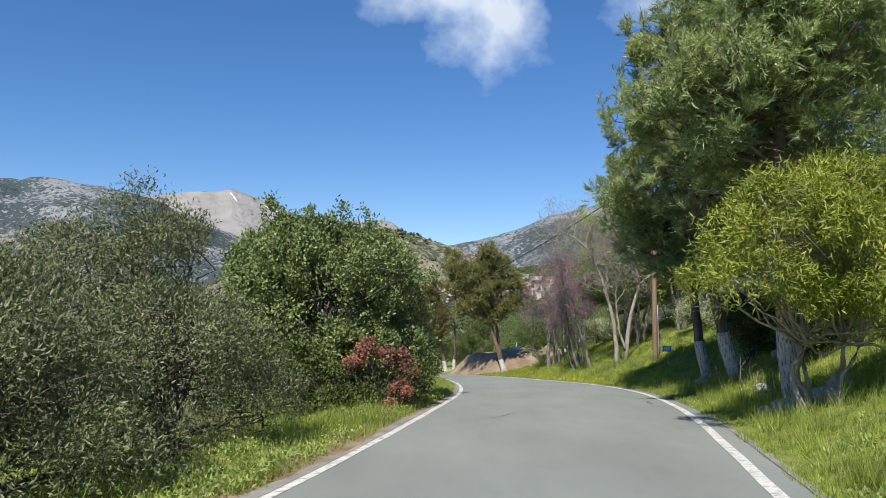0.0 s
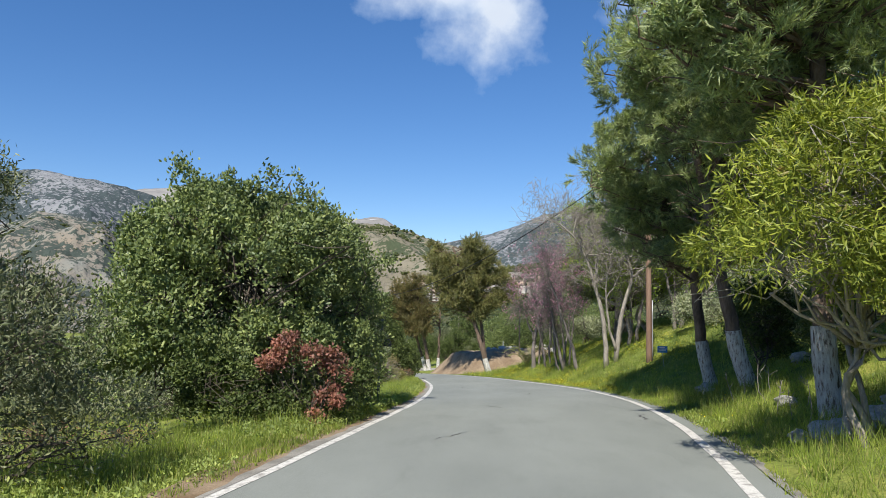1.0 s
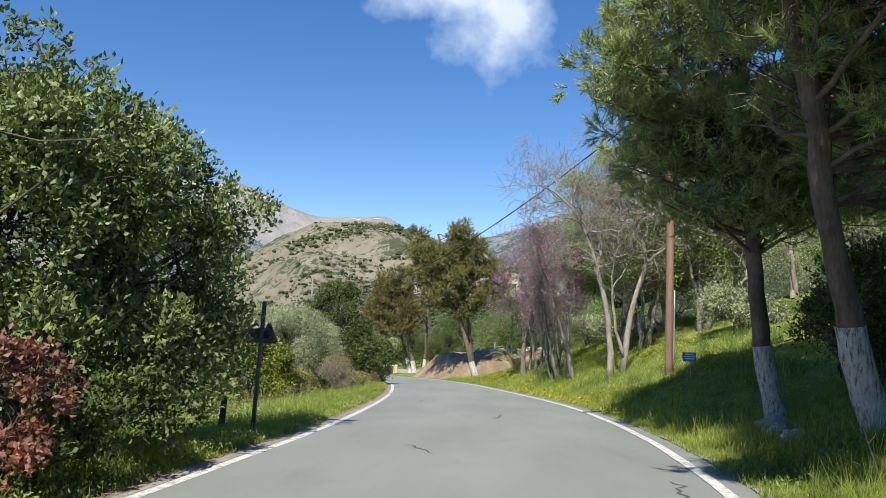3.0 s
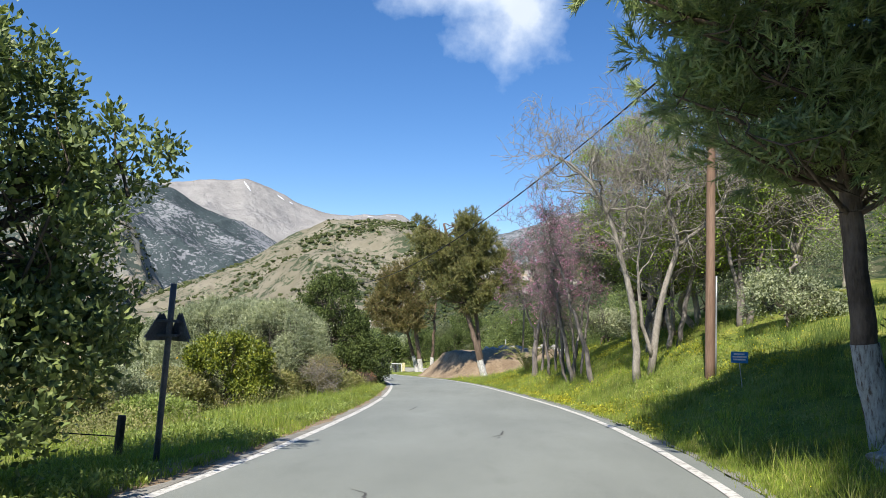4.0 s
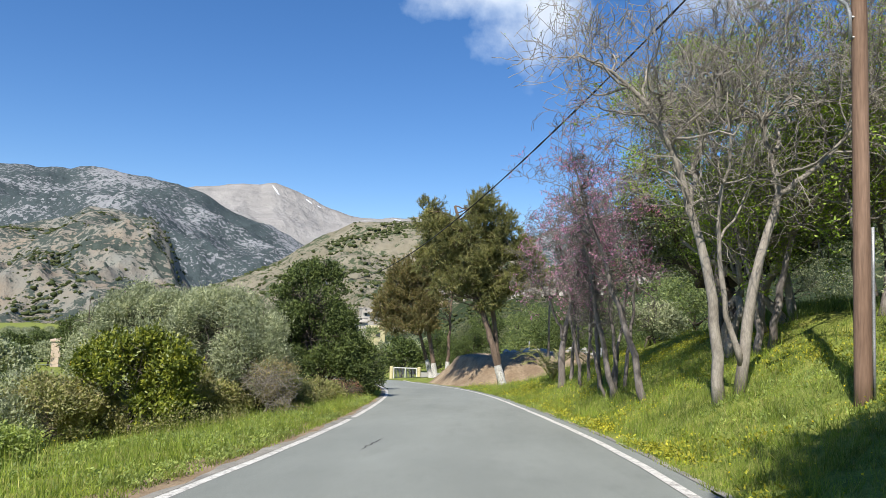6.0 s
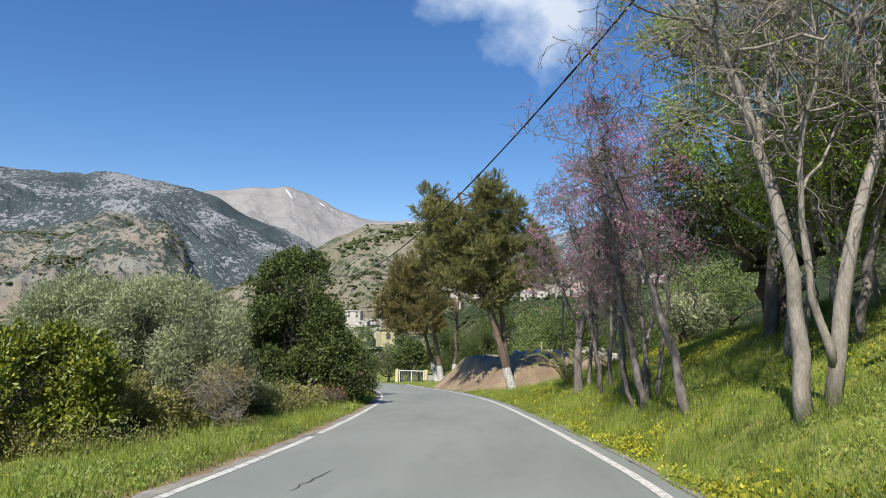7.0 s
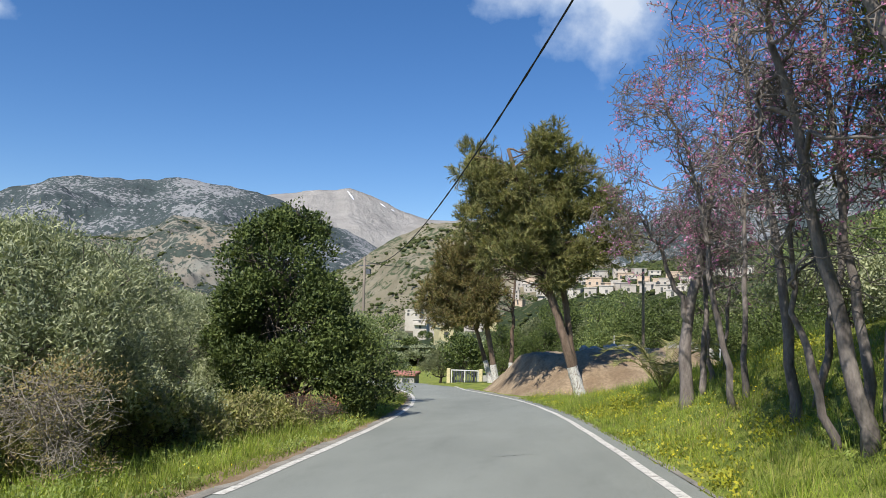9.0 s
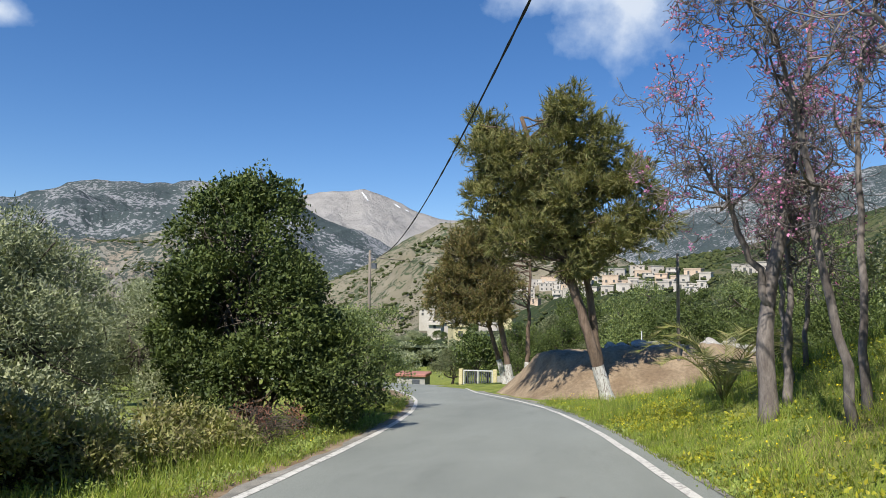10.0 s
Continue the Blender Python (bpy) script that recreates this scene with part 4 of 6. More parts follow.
pine_tree((7.15, 17.5), 9.0, (-1.6, -0.2), [((7.6, 17.5, 3.4), (1.6, 1.6, 0.65)), ((9.0, 18.2, 3.2), (1.6, 1.6, 0.8)), ((6.8, 17.9, 3.9), (1.3, 1.2, 0.6)), ((6.5, 17.4, 4.9), (1.6, 1.7, 0.75)), ((5.1, 17.5, 6.2), (1.1, 1.2, 0.7)), ((6.1, 17.4, 5.8), (1.4, 1.5, 0.7)), ((8.4, 17.6, 4.7), (2.2, 2.0, 1.0)), ((5.9, 17.2, 7.2), (1.4, 1.5, 0.8)), ((7.8, 17.3, 6.2), (1.9, 1.8, 0.9)), ((7.1, 17.1, 7.6), (1.7, 1.6, 0.9)), ((4.9, 17.3, 8.0), (0.7, 0.8, 0.7)), ((6.3, 17.2, 8.8), (1.0, 1.0, 0.7)), ((6.9, 15.6, 4.5), (1.5, 1.2, 0.7))], 132, 8800, 28, 0.13, 0.016, 0.15, L_PINE, "tall pine with a whitewashed trunk on the bank", kick=0.22)
pine_tree((6.35, 13.1), 10.8, (0.3, 0.2), [((5.4, 12.2, 5.8), (1.3, 1.2, 0.8)), ((6.2, 11.9, 6.7), (1.4, 1.3, 0.9)), ((5.0, 13.0, 4.7), (1.1, 1.1, 0.6)), ((4.2, 12.7, 5.3), (0.9, 0.9, 0.6)), ((7.2, 13.3, 4.5), (1.7, 1.6, 0.8)), ((7.4, 13.4, 5.6), (2.0, 2.0, 1.1)), ((6.4, 14.4, 5.2), (1.6, 1.4, 0.8)), ((6.4, 13.2, 7.2), (2.0, 1.9, 1.2)), ((7.6, 13.6, 8.6), (2.1, 2.0, 1.3)), ((6.6, 12.8, 9.6), (1.3, 1.3, 0.9))], 133, 7200, 28, 0.13, 0.016, 0.15, L_PINE, "tall pine with a whitewashed trunk on the bank", 1.2, kick=0.22)
pine_tree((10.6, 15.5), 9.5, (0.2, 0.2), [((10.4, 15.4, 4.6), (2.2, 2.2, 1.3)), ((9.2, 15.8, 5.6), (1.6, 1.6, 1.0)), ((10.8, 15.6, 7.2), (2.2, 2.2, 1.6))], 134, 3000, 24, 0.17, 0.018, 0.17, L_PINE, "tall pine standing higher on the bank", 0.9)
leafy_tree("acacia_tree", "bushy tree with long yellow-green leaves overhanging the verge", "tree", (5.75, 10.9), [((5.2, 10.5, 2.2), (1.5, 1.5, 1.0)), ((4.4, 10.5, 1.75), (1.0, 1.1, 0.7)), ((6.4, 10.8, 2.2), (1.4, 1.4, 1.1)), ((5.7, 10.7, 3.05), (1.2, 1.2, 0.7)), ((4.9, 10.2, 2.8), (0.9, 0.9, 0.6)), ((6.6, 10.4, 1.4), (1.0, 1.0, 0.55))], L_ACACIA, M_BARK_GREY, 2500, 15, 0.125, 0.021, 0.08, 140, 0.036, 6, 0.1, 0.3, twigs=160, inner=0.5, splay=0.5)

for k, (x, y, w, h) in enumerate([(8.3, 19.6, 0.8, 2.2), (9.3, 17.2, 1.0, 1.9), (7.7, 15.6, 0.6, 1.2), (9.6, 22.6, 0.9, 1.5)]):
    leafy_tree("understory_shrub", "loose dark evergreen shrub growing under the pines", "bush", (x, y), [((x, y, h * 0.6), (w, w * 0.9, h * 0.42)), ((x + w * 0.5, y + 0.3, h * 0.4), (w * 0.6, w * 0.6, h * 0.3))], L_OAK, M_BARK_DARK, 700, 9, 0.1, 0.034, 0.1, 141 + k, 0.025, 3, 0.2, 0.1, twigs=60, group="shrubs under the pines")

# Dry stalks standing at the foot of the bank.
rng = np.random.default_rng(146)
for x, y in ((6.25, 14.6), (6.4, 15.3), (6.0, 13.6), (6.75, 15.9), (6.5, 16.4), (6.15, 16.0), (5.7, 12.6), (7.0, 14.7)):
    st = Buf()
    top = np.array((rng.uniform(-0.12, 0.12), rng.uniform(-0.1, 0.1), rng.uniform(0.4, 0.75)))
    st.tube(limb((0, 0, -0.05), top, rng, 0.06, 6), np.linspace(0.009, 0.004, 6), 5)
    for _ in range(4):
        q = top * rng.uniform(0.5, 0.98)
        st.tube(limb(q, q + (rng.uniform(-0.12, 0.12), rng.uniform(-0.1, 0.1), 0.1), rng, 0.1, 4), np.linspace(0.005, 0.003, 4), 4)
    ob = new("dry_stalk", st.mesh("dry_stalk", M_BARK_GREY))
    ob.location = (x, y, gz(x, y))
    tagged(ob, "thin dry branching weed stalk in the grass", "weed", "dry weed stalks")

# Bare grey tree, Judas trees, green trees behind.
bare_tree("bare_tree", "pale two-stemmed tree with bare grey twigs", (7.7, 32.0), [
    ([(0, 0, 0), (-0.1, 0, 1.2), (-0.15, 0.1, 2.3), (-0.55, 0.2, 3.8), (-1.0, 0.2, 5.0), (-1.7, 0.1, 5.7), (-2.5, 0, 6.1)], 0.11),
    ([(-0.5, 0.2, 3.6), (-0.3, 0.4, 4.6), (0.1, 0.5, 5.6), (0.2, 0.6, 6.5)], 0.06),
    ([(0.36, 0.15, 0), (0.55, 0.2, 2.1), (1.15, 0.3, 3.3), (0.95, 0.3, 4.3), (0.7, 0.3, 5.2), (0.75, 0.4, 6.2)], 0.1),
    ([(0.4, 0.12, 0.6), (0.1, 0.1, 1.6), (-0.1, 0.0, 2.9), (0.1, -0.2, 4.0), (0.0, -0.3, 5.2)], 0.06),
    ([(1.1, 0.3, 3.2), (1.7, 0.2, 3.7), (2.3, 0.1, 4.4), (2.5, 0.2, 5.2)], 0.055),
    ([(1.0, 0.3, 4.0), (1.5, 0.8, 5.0), (1.9, 1.2, 6.2)], 0.045),
    ([(-0.5, 0.2, 3.7), (-0.6, 1.0, 4.9), (-0.9, 1.7, 6.2)], 0.045),
], 150, 3, M_BARK_GREY, L_LIME, 1, 0.035, kids=3, spread=0.9, up=0.25, limbs=15, reach=1.15, from_=0.42, wig=0.34)
for x, y, seed in ((9.3, 34.5, 151), (10.9, 33.4, 152), (12.4, 35.4, 153)):
    bare_tree("leafing_tree", "spreading tree coming into fresh green leaf", (x, y), [([(0, 0, 0), (-0.1, 0, 1.3), (-0.5, 0.1, 2.8), (-1.0, 0.2, 4.6)], 0.085), ([(0.25, 0.1, 0), (0.5, 0.1, 1.6), (0.9, 0.2, 3.0), (1.1, 0.2, 4.7)], 0.09), ([(0.1, 0.1, 0.5), (0.1, 0.4, 2.2), (0.1, 0.7, 5.2)], 0.08)], seed, 3, M_BARK_TWIG, L_LIME, 7, 0.085, kids=3, spread=0.9, up=0.2, limbs=9, reach=1.15, from_=0.35, group="green trees on the bank", wig=0.35)
JUDAS = [
    (7.17, 35.05, [([(0, 0, 0), (-0.32, 0.1, 1.2), (-0.75, 0.2, 2.4), (-1.2, 0.3, 3.7), (-1.6, 0.3, 4.9)], 0.088)]),
    (6.89, 37.2, [([(0, 0, 0), (-0.3, 0, 1.4), (-0.75, 0, 3.4), (-1.1, 0, 5.0)], 0.085), ([(0.15, 0.3, 0), (0, 0.4, 1.5), (-0.1, 0.6, 3.3), (-0.2, 0.7, 4.9)], 0.06), ([(0.4, 0.6, 0), (0.55, 0.7, 1.5), (0.7, 0.8, 3.2), (0.6, 0.8, 4.6)], 0.055), ([(-0.1, 0.5, 0), (-0.5, 0.6, 1.4), (-0.55, 0.7, 3.2)], 0.05)]),
    (6.95, 39.5, [([(0, 0, 0), (-0.1, 0.1, 1.5), (-0.5, 0.2, 3.2), (-0.7, 0.2, 4.6)], 0.075), ([(0.35, 0.4, 0), (0.7, 0.4, 1.5), (0.8, 0.4, 3.0), (1.2, 0.4, 4.2)], 0.055)]),
    (6.78, 41.95, [([(0, 0, 0), (-0.3, 0, 1.4), (-0.6, -0.1, 3.0), (-1.2, -0.1, 4.2)], 0.06), ([(0.3, 0.5, 0), (0.3, 0.6, 1.5), (0.4, 0.8, 3.0), (0.8, 0.9, 4.4)], 0.055)]),
    (6.4, 44.0, [([(0, 0, 0), (0.0, 0.1, 0.9), (0.2, 0.1, 2.0), (0.6, 0.2, 3.4), (0.8, 0.2, 4.6)], 0.135), ([(0.4, 0.5, 0), (0.5, 0.6, 1.5), (0.5, 0.7, 3.2)], 0.07), ([(0.1, 0.1, 1.2), (-0.4, 0, 2.2), (-1.0, -0.1, 3.0)], 0.06)]),
    (7.3, 46.2, [([(0, 0, 0), (-0.1, 0.2, 1.5), (-0.3, 0.3, 2.9)], 0.06), ([(0.35, 0.5, 0), (0.5, 0.6, 1.4), (0.6, 0.7, 2.7)], 0.05)]),
]
for k, (x, y, stems) in enumerate(JUDAS):
    stems = [([(a, b, c * (1.3 if k > 1 else 1.08)) for a, b, c in way], r) for way, r in stems]
    bare_tree("judas_tree", "slender many-stemmed tree with pink blossom on bare twigs", (x, y), stems, 160 + k, 3, M_BARK_TWIG, L_GREY, 1, 0.022, L_PINK, 9, kids=3, spread=1.0, up=0.16, group="pink-flowered trees", share=1.0, limbs=15, reach=0.72, from_=0.46, wig=0.5, shrink=0.72)
leafy_tree("carob_tree", "old spreading tree with a thick dark trunk", "tree", (10.4, 40.0), [((10.2, 39.6, 2.3), (2.4, 2.2, 1.1)), ((12.2, 40.4, 2.8), (2.4, 2.2, 1.3)), ((9.0, 40.8, 2.0), (1.5, 1.6, 0.9)), ((11.0, 39.0, 3.6), (2.0, 2.0, 0.9)), ((8.6, 38.4, 2.9), (1.3, 1.4, 0.7)), ((13.2, 38.6, 3.4), (1.8, 1.8, 0.9))], L_CAROB, M_BARK_DARK, 4600, 11, 0.075, 0.042, 0.12, 180, 0.24, 2, 0.35, twigs=140)
for k, (x, y, w, h) in enumerate([(12.2, 33.0, 1.9, 5.2), (15.0, 35.5, 2.3, 5.6), (10.6, 36.4, 1.4, 5.0), (17.5, 32.0, 2.3, 5.0), (13.6, 29.0, 1.5, 3.6), (9.2, 35.6, 1.3, 4.6), (11.4, 34.6, 1.5, 5.4)]):
    leafy_tree("almond_tree", "light green tree in fresh spring leaf", "tree", (x, y), [((x, y, h * 0.55), (w, w, h * 0.33)), ((x + w * 0.3, y, h * 0.8), (w * 0.7, w * 0.7, h * 0.25)), ((x - w * 0.5, y + 0.2, h * 0.68), (w * 0.6, w * 0.6, h * 0.25))], L_LIME, M_BARK_GREY, 1700, 9, 0.06, 0.025, 0.16, 190 + k, 0.09, 2, 0.35, twigs=260, group="green trees on the bank", inner=0.3)
for k, (x, y, w, h) in enumerate([(12.5, 25.6, 1.6, 1.7), (15.5, 27.0, 2.0, 2.2), (11.0, 30.8, 1.2, 1.2), (18.0, 29.0, 2.2, 2.6), (13.4, 43.5, 2.0, 2.6), (9.6, 45.5, 1.3, 1.4), (11.8, 47.5, 1.8, 2.0), (16.0, 41.0, 2.4, 3.0), (10.0, 20.0, 1.3, 1.3), (12.5, 18.5, 1.8, 1.9), (9.3, 13.4, 1.2, 1.2), (13.5, 21.8, 2.0, 2.4), (11.6, 10.8, 1.6, 2.0)]):
    leafy_tree("bank_shrub", "dense green shrub at the top of the bank", "bush", (x, y), [((x, y, h * 0.55), (w, w, h * 0.5)), ((x + w * 0.5, y + 0.3, h * 0.4), (w * 0.7, w * 0.7, h * 0.4))], L_OLIVE if k % 3 else L_CAROB, M_BARK_DARK, 1100, 9, 0.08, 0.045, 0.12, 210 + k, 0.04, 3, 0.3, slim=True, group="bank shrubs")

leafy_tree("almond_tree", "light green tree in fresh spring leaf", "tree", (9.7, 38.5), [((8.2, 38.3, 4.4), (1.3, 1.2, 0.75)), ((7.9, 38.0, 5.9), (1.3, 1.2, 0.7)), ((9.4, 38.2, 7.0), (1.4, 1.3, 0.7)), ((9.0, 38.6, 5.6), (1.4, 1.3, 0.8)), ((10.4, 38.6, 6.0), (1.5, 1.4, 0.9)), ((7.6, 38.0, 3.5), (0.8, 0.9, 0.45)), ((11.6, 38.8, 4.8), (1.4, 1.3, 0.8))], L_LIME, M_BARK_TWIG, 2500, 10, 0.075, 0.036, 0.12, 198, 0.13, 1, 0.35, twigs=330, group="green trees on the bank", inner=0.3)

# The pines at the bend.
pine_tree((4.98, 57.8), 9.6, (-2.9, 0.0), [((3.4, 57.8, 9.1), (0.85, 1.0, 0.8)), ((4.1, 58.0, 8.1), (1.3, 1.4, 0.75)), ((0.7, 58.0, 8.9), (0.5, 0.7, 0.75)), ((1.1, 58.0, 7.8), (1.0, 1.1, 0.8)), ((2.5, 57.7, 7.5), (1.3, 1.3, 0.75)), ((5.1, 57.9, 7.0), (1.4, 1.4, 0.65)), ((5.9, 57.9, 5.7), (1.1, 1.2, 0.55)), ((3.7, 57.7, 6.3), (1.7, 1.6, 0.75)), ((1.4, 57.9, 6.3), (1.3, 1.3, 0.75)), ((4.5, 57.9, 5.0), (1.7, 1.6, 0.6)), ((2.4, 57.7, 5.1), (1.5, 1.5, 0.65)), ((3.9, 57.7, 4.2), (1.1, 1.1, 0.45))], 240, 5200, 24, 0.2, 0.027, 0.2, L_PINEBROWN, "leaning pine with a whitewashed trunk and browning needles", 1.1, [((-0.15, 0.5), (-1.2, -0.2), 9.0)])
pine_tree((0.35, 75.0), 9.0, (-1.6, 0.3), [((-1.9, 75.2, 4.0), (2.2, 2.2, 1.0)), ((-3.2, 75.2, 5.2), (1.4, 1.5, 0.9)), ((-0.4, 75.3, 5.4), (1.6, 1.6, 1.0)), ((-2.0, 75.2, 6.7), (1.8, 1.8, 1.0)), ((-1.2, 75.2, 8.2), (1.2, 1.2, 0.9)), ((-2.8, 75.2, 8.0), (0.8, 0.8, 0.8))], 241, 4200, 22, 0.21, 0.032, 0.2, L_PINEDRY, "pine with several whitewashed trunks and browning needles", 1.1, [((0.8, 0.9), (0.2, 0.2), 7.5), ((-0.4, 0.8), (-2.2, 0), 7.5)])
# A small date palm on the bank.
rng = np.random.default_rng(250)
palm = thing("palm", (6.4, 46.9, gz(6.4, 46.9)), "small young palm with arching feather fronds", "palm")
for k in range(16):
    a, ln = k * 2.4, rng.uniform(1.4, 2.0)
    t = np.linspace(0, 1, 9)
    rise = rng.uniform(0.75, 1.5)
    pts = np.column_stack([np.cos(a) * t * ln * 0.75, np.sin(a) * t * ln * 0.75, ln * rise * (t * 1.5 - t * t * 1.05)])
    fr = Buf()
    fr.tube(pts, np.linspace(0.014, 0.004, 9), 4)
    s = np.linspace(0.15, 1, 34)
    q = np.column_stack([np.interp(s, t, pts[:, j]) for j in range(3)])
    tan = unit(np.gradient(q, axis=0))
    sid = unit(np.cross(tan, (0, 0, 1)))
    for sg in (-1, 1):
        v, f = blade_arrays(q, tan * 0.7 + sid * sg + (0, 0, 0.25), 0.3, 0.022, rng)
        fr.add(v, f.tolist())
    part("frond", fr.mesh("frond", L_WISP), palm)

# Small yellow fruit in the citrus tree.
rng = np.random.default_rng(251)
citrus = next(o for o in scene.objects if o.name.startswith("citrus_tree"))
fp, _, _ = lobe_points([((0.1, -0.1, 1.35), (1.2, 1.15, 0.9)), ((-1.0, 0.6, 1.1), (0.95, 0.95, 0.75))], 22, rng, 0.9)
bm = bmesh.new()
bmesh.ops.create_icosphere(bm, subdivisions=2, radius=0.026)
fruit_me = bpy.data.meshes.new("fruit")
bm.to_mesh(fruit_me)
bm.free()
fruit_me.materials.append(L_FRUIT)
for q in fp:
    part("fruit", fruit_me, citrus, at=pose(*q))


# ---- poles, signs, cables ----
def cyl(a, b, r0, r1, sides=14, name="rod", mat=None, k=5):
    b_ = Buf()
    b_.tube(np.linspace(a, b, k), np.linspace(r0, r1, k), sides)
    return b_.mesh(name, mat)


POLE = np.array((8.48, 28.95, gz(8.41, 28.95) - 0.05))
pole = thing("utility_pole", POLE, "brown wooden utility pole with a street lamp arm", "pole")
part("shaft", cyl((0, 0, -0.3), (-0.02, 0, 7.75), 0.106, 0.088, 18, "shaft", M_POLE, 12), pole)
part("conduit", cyl((0.112, -0.05, 0.15), (0.108, -0.05, 2.3), 0.02, 0.02, 8, "conduit", M_METAL), pole, "thin grey conduit pipe")
arm = Buf()
arm.tube([(-0.14, -0.03, 4.75), (-0.15, -0.03, 5.1), (-0.2, -0.03, 5.22), (-0.38, -0.05, 5.33), (-0.58, -0.08, 5.42)], [0.025] * 5, 8)
arm.tube([(-0.15, -0.03, 4.78), (0.0, -0.02, 4.78)], [0.018, 0.018], 8)
arm.tube([(-0.15, -0.03, 5.05), (0.0, -0.02, 5.05)], [0.018, 0.018], 8)
bracket = part("lamp_arm", arm.mesh("lamp_arm", M_METAL), pole, "grey metal lamp arm")
bm = bmesh.new()
bmesh.ops.create_cube(bm, size=1.0, matrix=Matrix.LocRotScale((-0.74, -0.09, 5.47), Euler((0, 0.2, 0.08)), (0.46, 0.2, 0.09)))
bmesh.ops.bevel(bm, geom=bm.edges[:], offset=0.03, segments=2, affect="EDGES")
me = bpy.data.meshes.new("lamp_head")
bm.to_mesh(me)
me.materials.append(M_METAL)
head = part("lamp_head", me, pole, "flat grey street lamp head")
bm = bmesh.new()
bmesh.ops.create_cube(bm, size=1.0, matrix=Matrix.LocRotScale((-0.76, -0.09, 5.42), Euler((0, 0.2, 0.08)), (0.32, 0.15, 0.03)))
me = bpy.data.meshes.new("lamp_glass")
bm.to_mesh(me)
me.materials.append(M_SIGNWHITE)
part("lamp_glass", me, head)
ins = Buf()
ins.tube([(-0.1, 0, 7.5), (-0.16, 0, 7.5), (-0.16, 0, 7.6)], [0.03, 0.03, 0.025], 8)
part("insulator", ins.mesh("insulator", M_DARKMETAL), pole)


def plain_pole(xy, z, height, r, label, mat=None, cross=False, name="utility_pole", lean=0.0):
    ob = thing(name, (*xy, z), label, "pole", "far poles")
    part("shaft", cyl((0, 0, -0.5), (lean, 0, height), r, r * 0.75, 10, "shaft", mat or M_OLDPOLE), ob)
    if cross:
        c = Buf()
        c.box((-0.45, -0.05, height - 0.75), (0.45, 0.05, height - 0.65))
        c.box((0.15, -0.12, height - 1.35), (0.5, 0.12, height - 0.95))
        part("crossarm", c.mesh("crossarm", M_DARKMETAL, False), ob)
    return ob


FAR = np.array((-10.9, 84.6, -7.2))
plain_pole(FAR[:2], FAR[2], 10.1, 0.13, "far wooden pole with a small switch box", cross=True)
plain_pole((7.45, 60.0), gz(7.45, 60.0), 4.9, 0.07, "weathered pole behind the bank")
plain_pole((6.9, 67.8), gz(6.9, 67.8), 2.6, 0.035, "thin grey metal post", M_METAL, name="thin_post")
plain_pole((10.1, 58.6), gz(10.1, 58.6), 1.9, 0.04, "thin white metal post", M_METAL, name="thin_post")
plain_pole((4.6, 120.0), -7.5, 11.5, 0.13, "distant wooden pole among trees")


def cable(a, b, sag, r, label):
    a, b = np.array(a, float), np.array(b, float)
    t = np.linspace(0, 1, 60)[:, None]
    pts = a + (b - a) * t - np.array((0, 0, 4 * sag)) * t * (1 - t)
    buf = Buf()
    ph = t[:, 0] * np.linalg.norm(b - a) * 9
    for s in (0, np.pi):
        off = np.column_stack([np.cos(ph + s), 0 * ph, np.sin(ph + s)]) * r * 0.6
        buf.tube(pts + off, np.full(60, r), 6)
    ob = new("overhead_cable", buf.mesh("overhead_cable", M_CABLE))
    return tagged(ob, label, "cable", "overhead cables")


TOP = POLE + (-0.16, 0, 7.6)
cable(TOP, FAR + (0, 0, 9.9), 2.7, 0.017, "twisted black overhead cable across the road")
cable((6.3, -14.0, 9.8), TOP, 0.8, 0.017, "twisted black overhead cable above the verge")
cable(FAR + (0, 0, 9.6), (4.6, 120.0, 3.8), 0.5, 0.014, "thin black cable between far poles")

# Warning signs, seen from behind, on a dark post.
SP = np.array((-0.55, 21.6, gz(-0.55, 21.6)))
sign = thing("road_sign", SP, "two weathered triangular road signs seen from behind", "road sign")
part("post", cyl((0, 0, -0.2), (0.09, 0, 2.08), 0.036, 0.036, 12, "post", M_DARKMETAL), sign, "dark weathered metal post")


def triangle_plate(turn, h, size, at, mat=M_DARKMETAL):
    bm = bmesh.new()
    pts = [(-size / 2, 0, 0), (size / 2, 0, 0), (0, 0, size * 0.866)]
    vs = [bm.verts.new(q) for q in pts]
    f = bm.faces.new(vs)
    bmesh.ops.bevel(bm, geom=bm.verts[:], offset=0.04, segments=3, affect="VERTICES")
    ext = bmesh.ops.extrude_face_region(bm, geom=bm.faces[:])
    bmesh.ops.translate(bm, vec=(0, 0.02, 0), verts=[g for g in ext["geom"] if isinstance(g, bmesh.types.BMVert)])
    bmesh.ops.recalc_face_normals(bm, faces=bm.faces[:])
    me = bpy.data.meshes.new("plate")
    bm.to_mesh(me)
    bm.free()
    me.materials.append(mat)
    return part("plate", me, sign, at=pose(*at, 0, 0, turn))


triangle_plate(40, 0, 0.42, (-0.05, 0.05, 1.4))
triangle_plate(-30, 0, 0.42, (0.17, 0.04, 1.4))
for z in (1.45, 1.62):
    br_ = Buf()
    br_.box((-0.06, -0.05, z), (0.18, 0.05, z + 0.03))
    part("bracket", br_.mesh("bracket", M_DARKMETAL, False), sign)

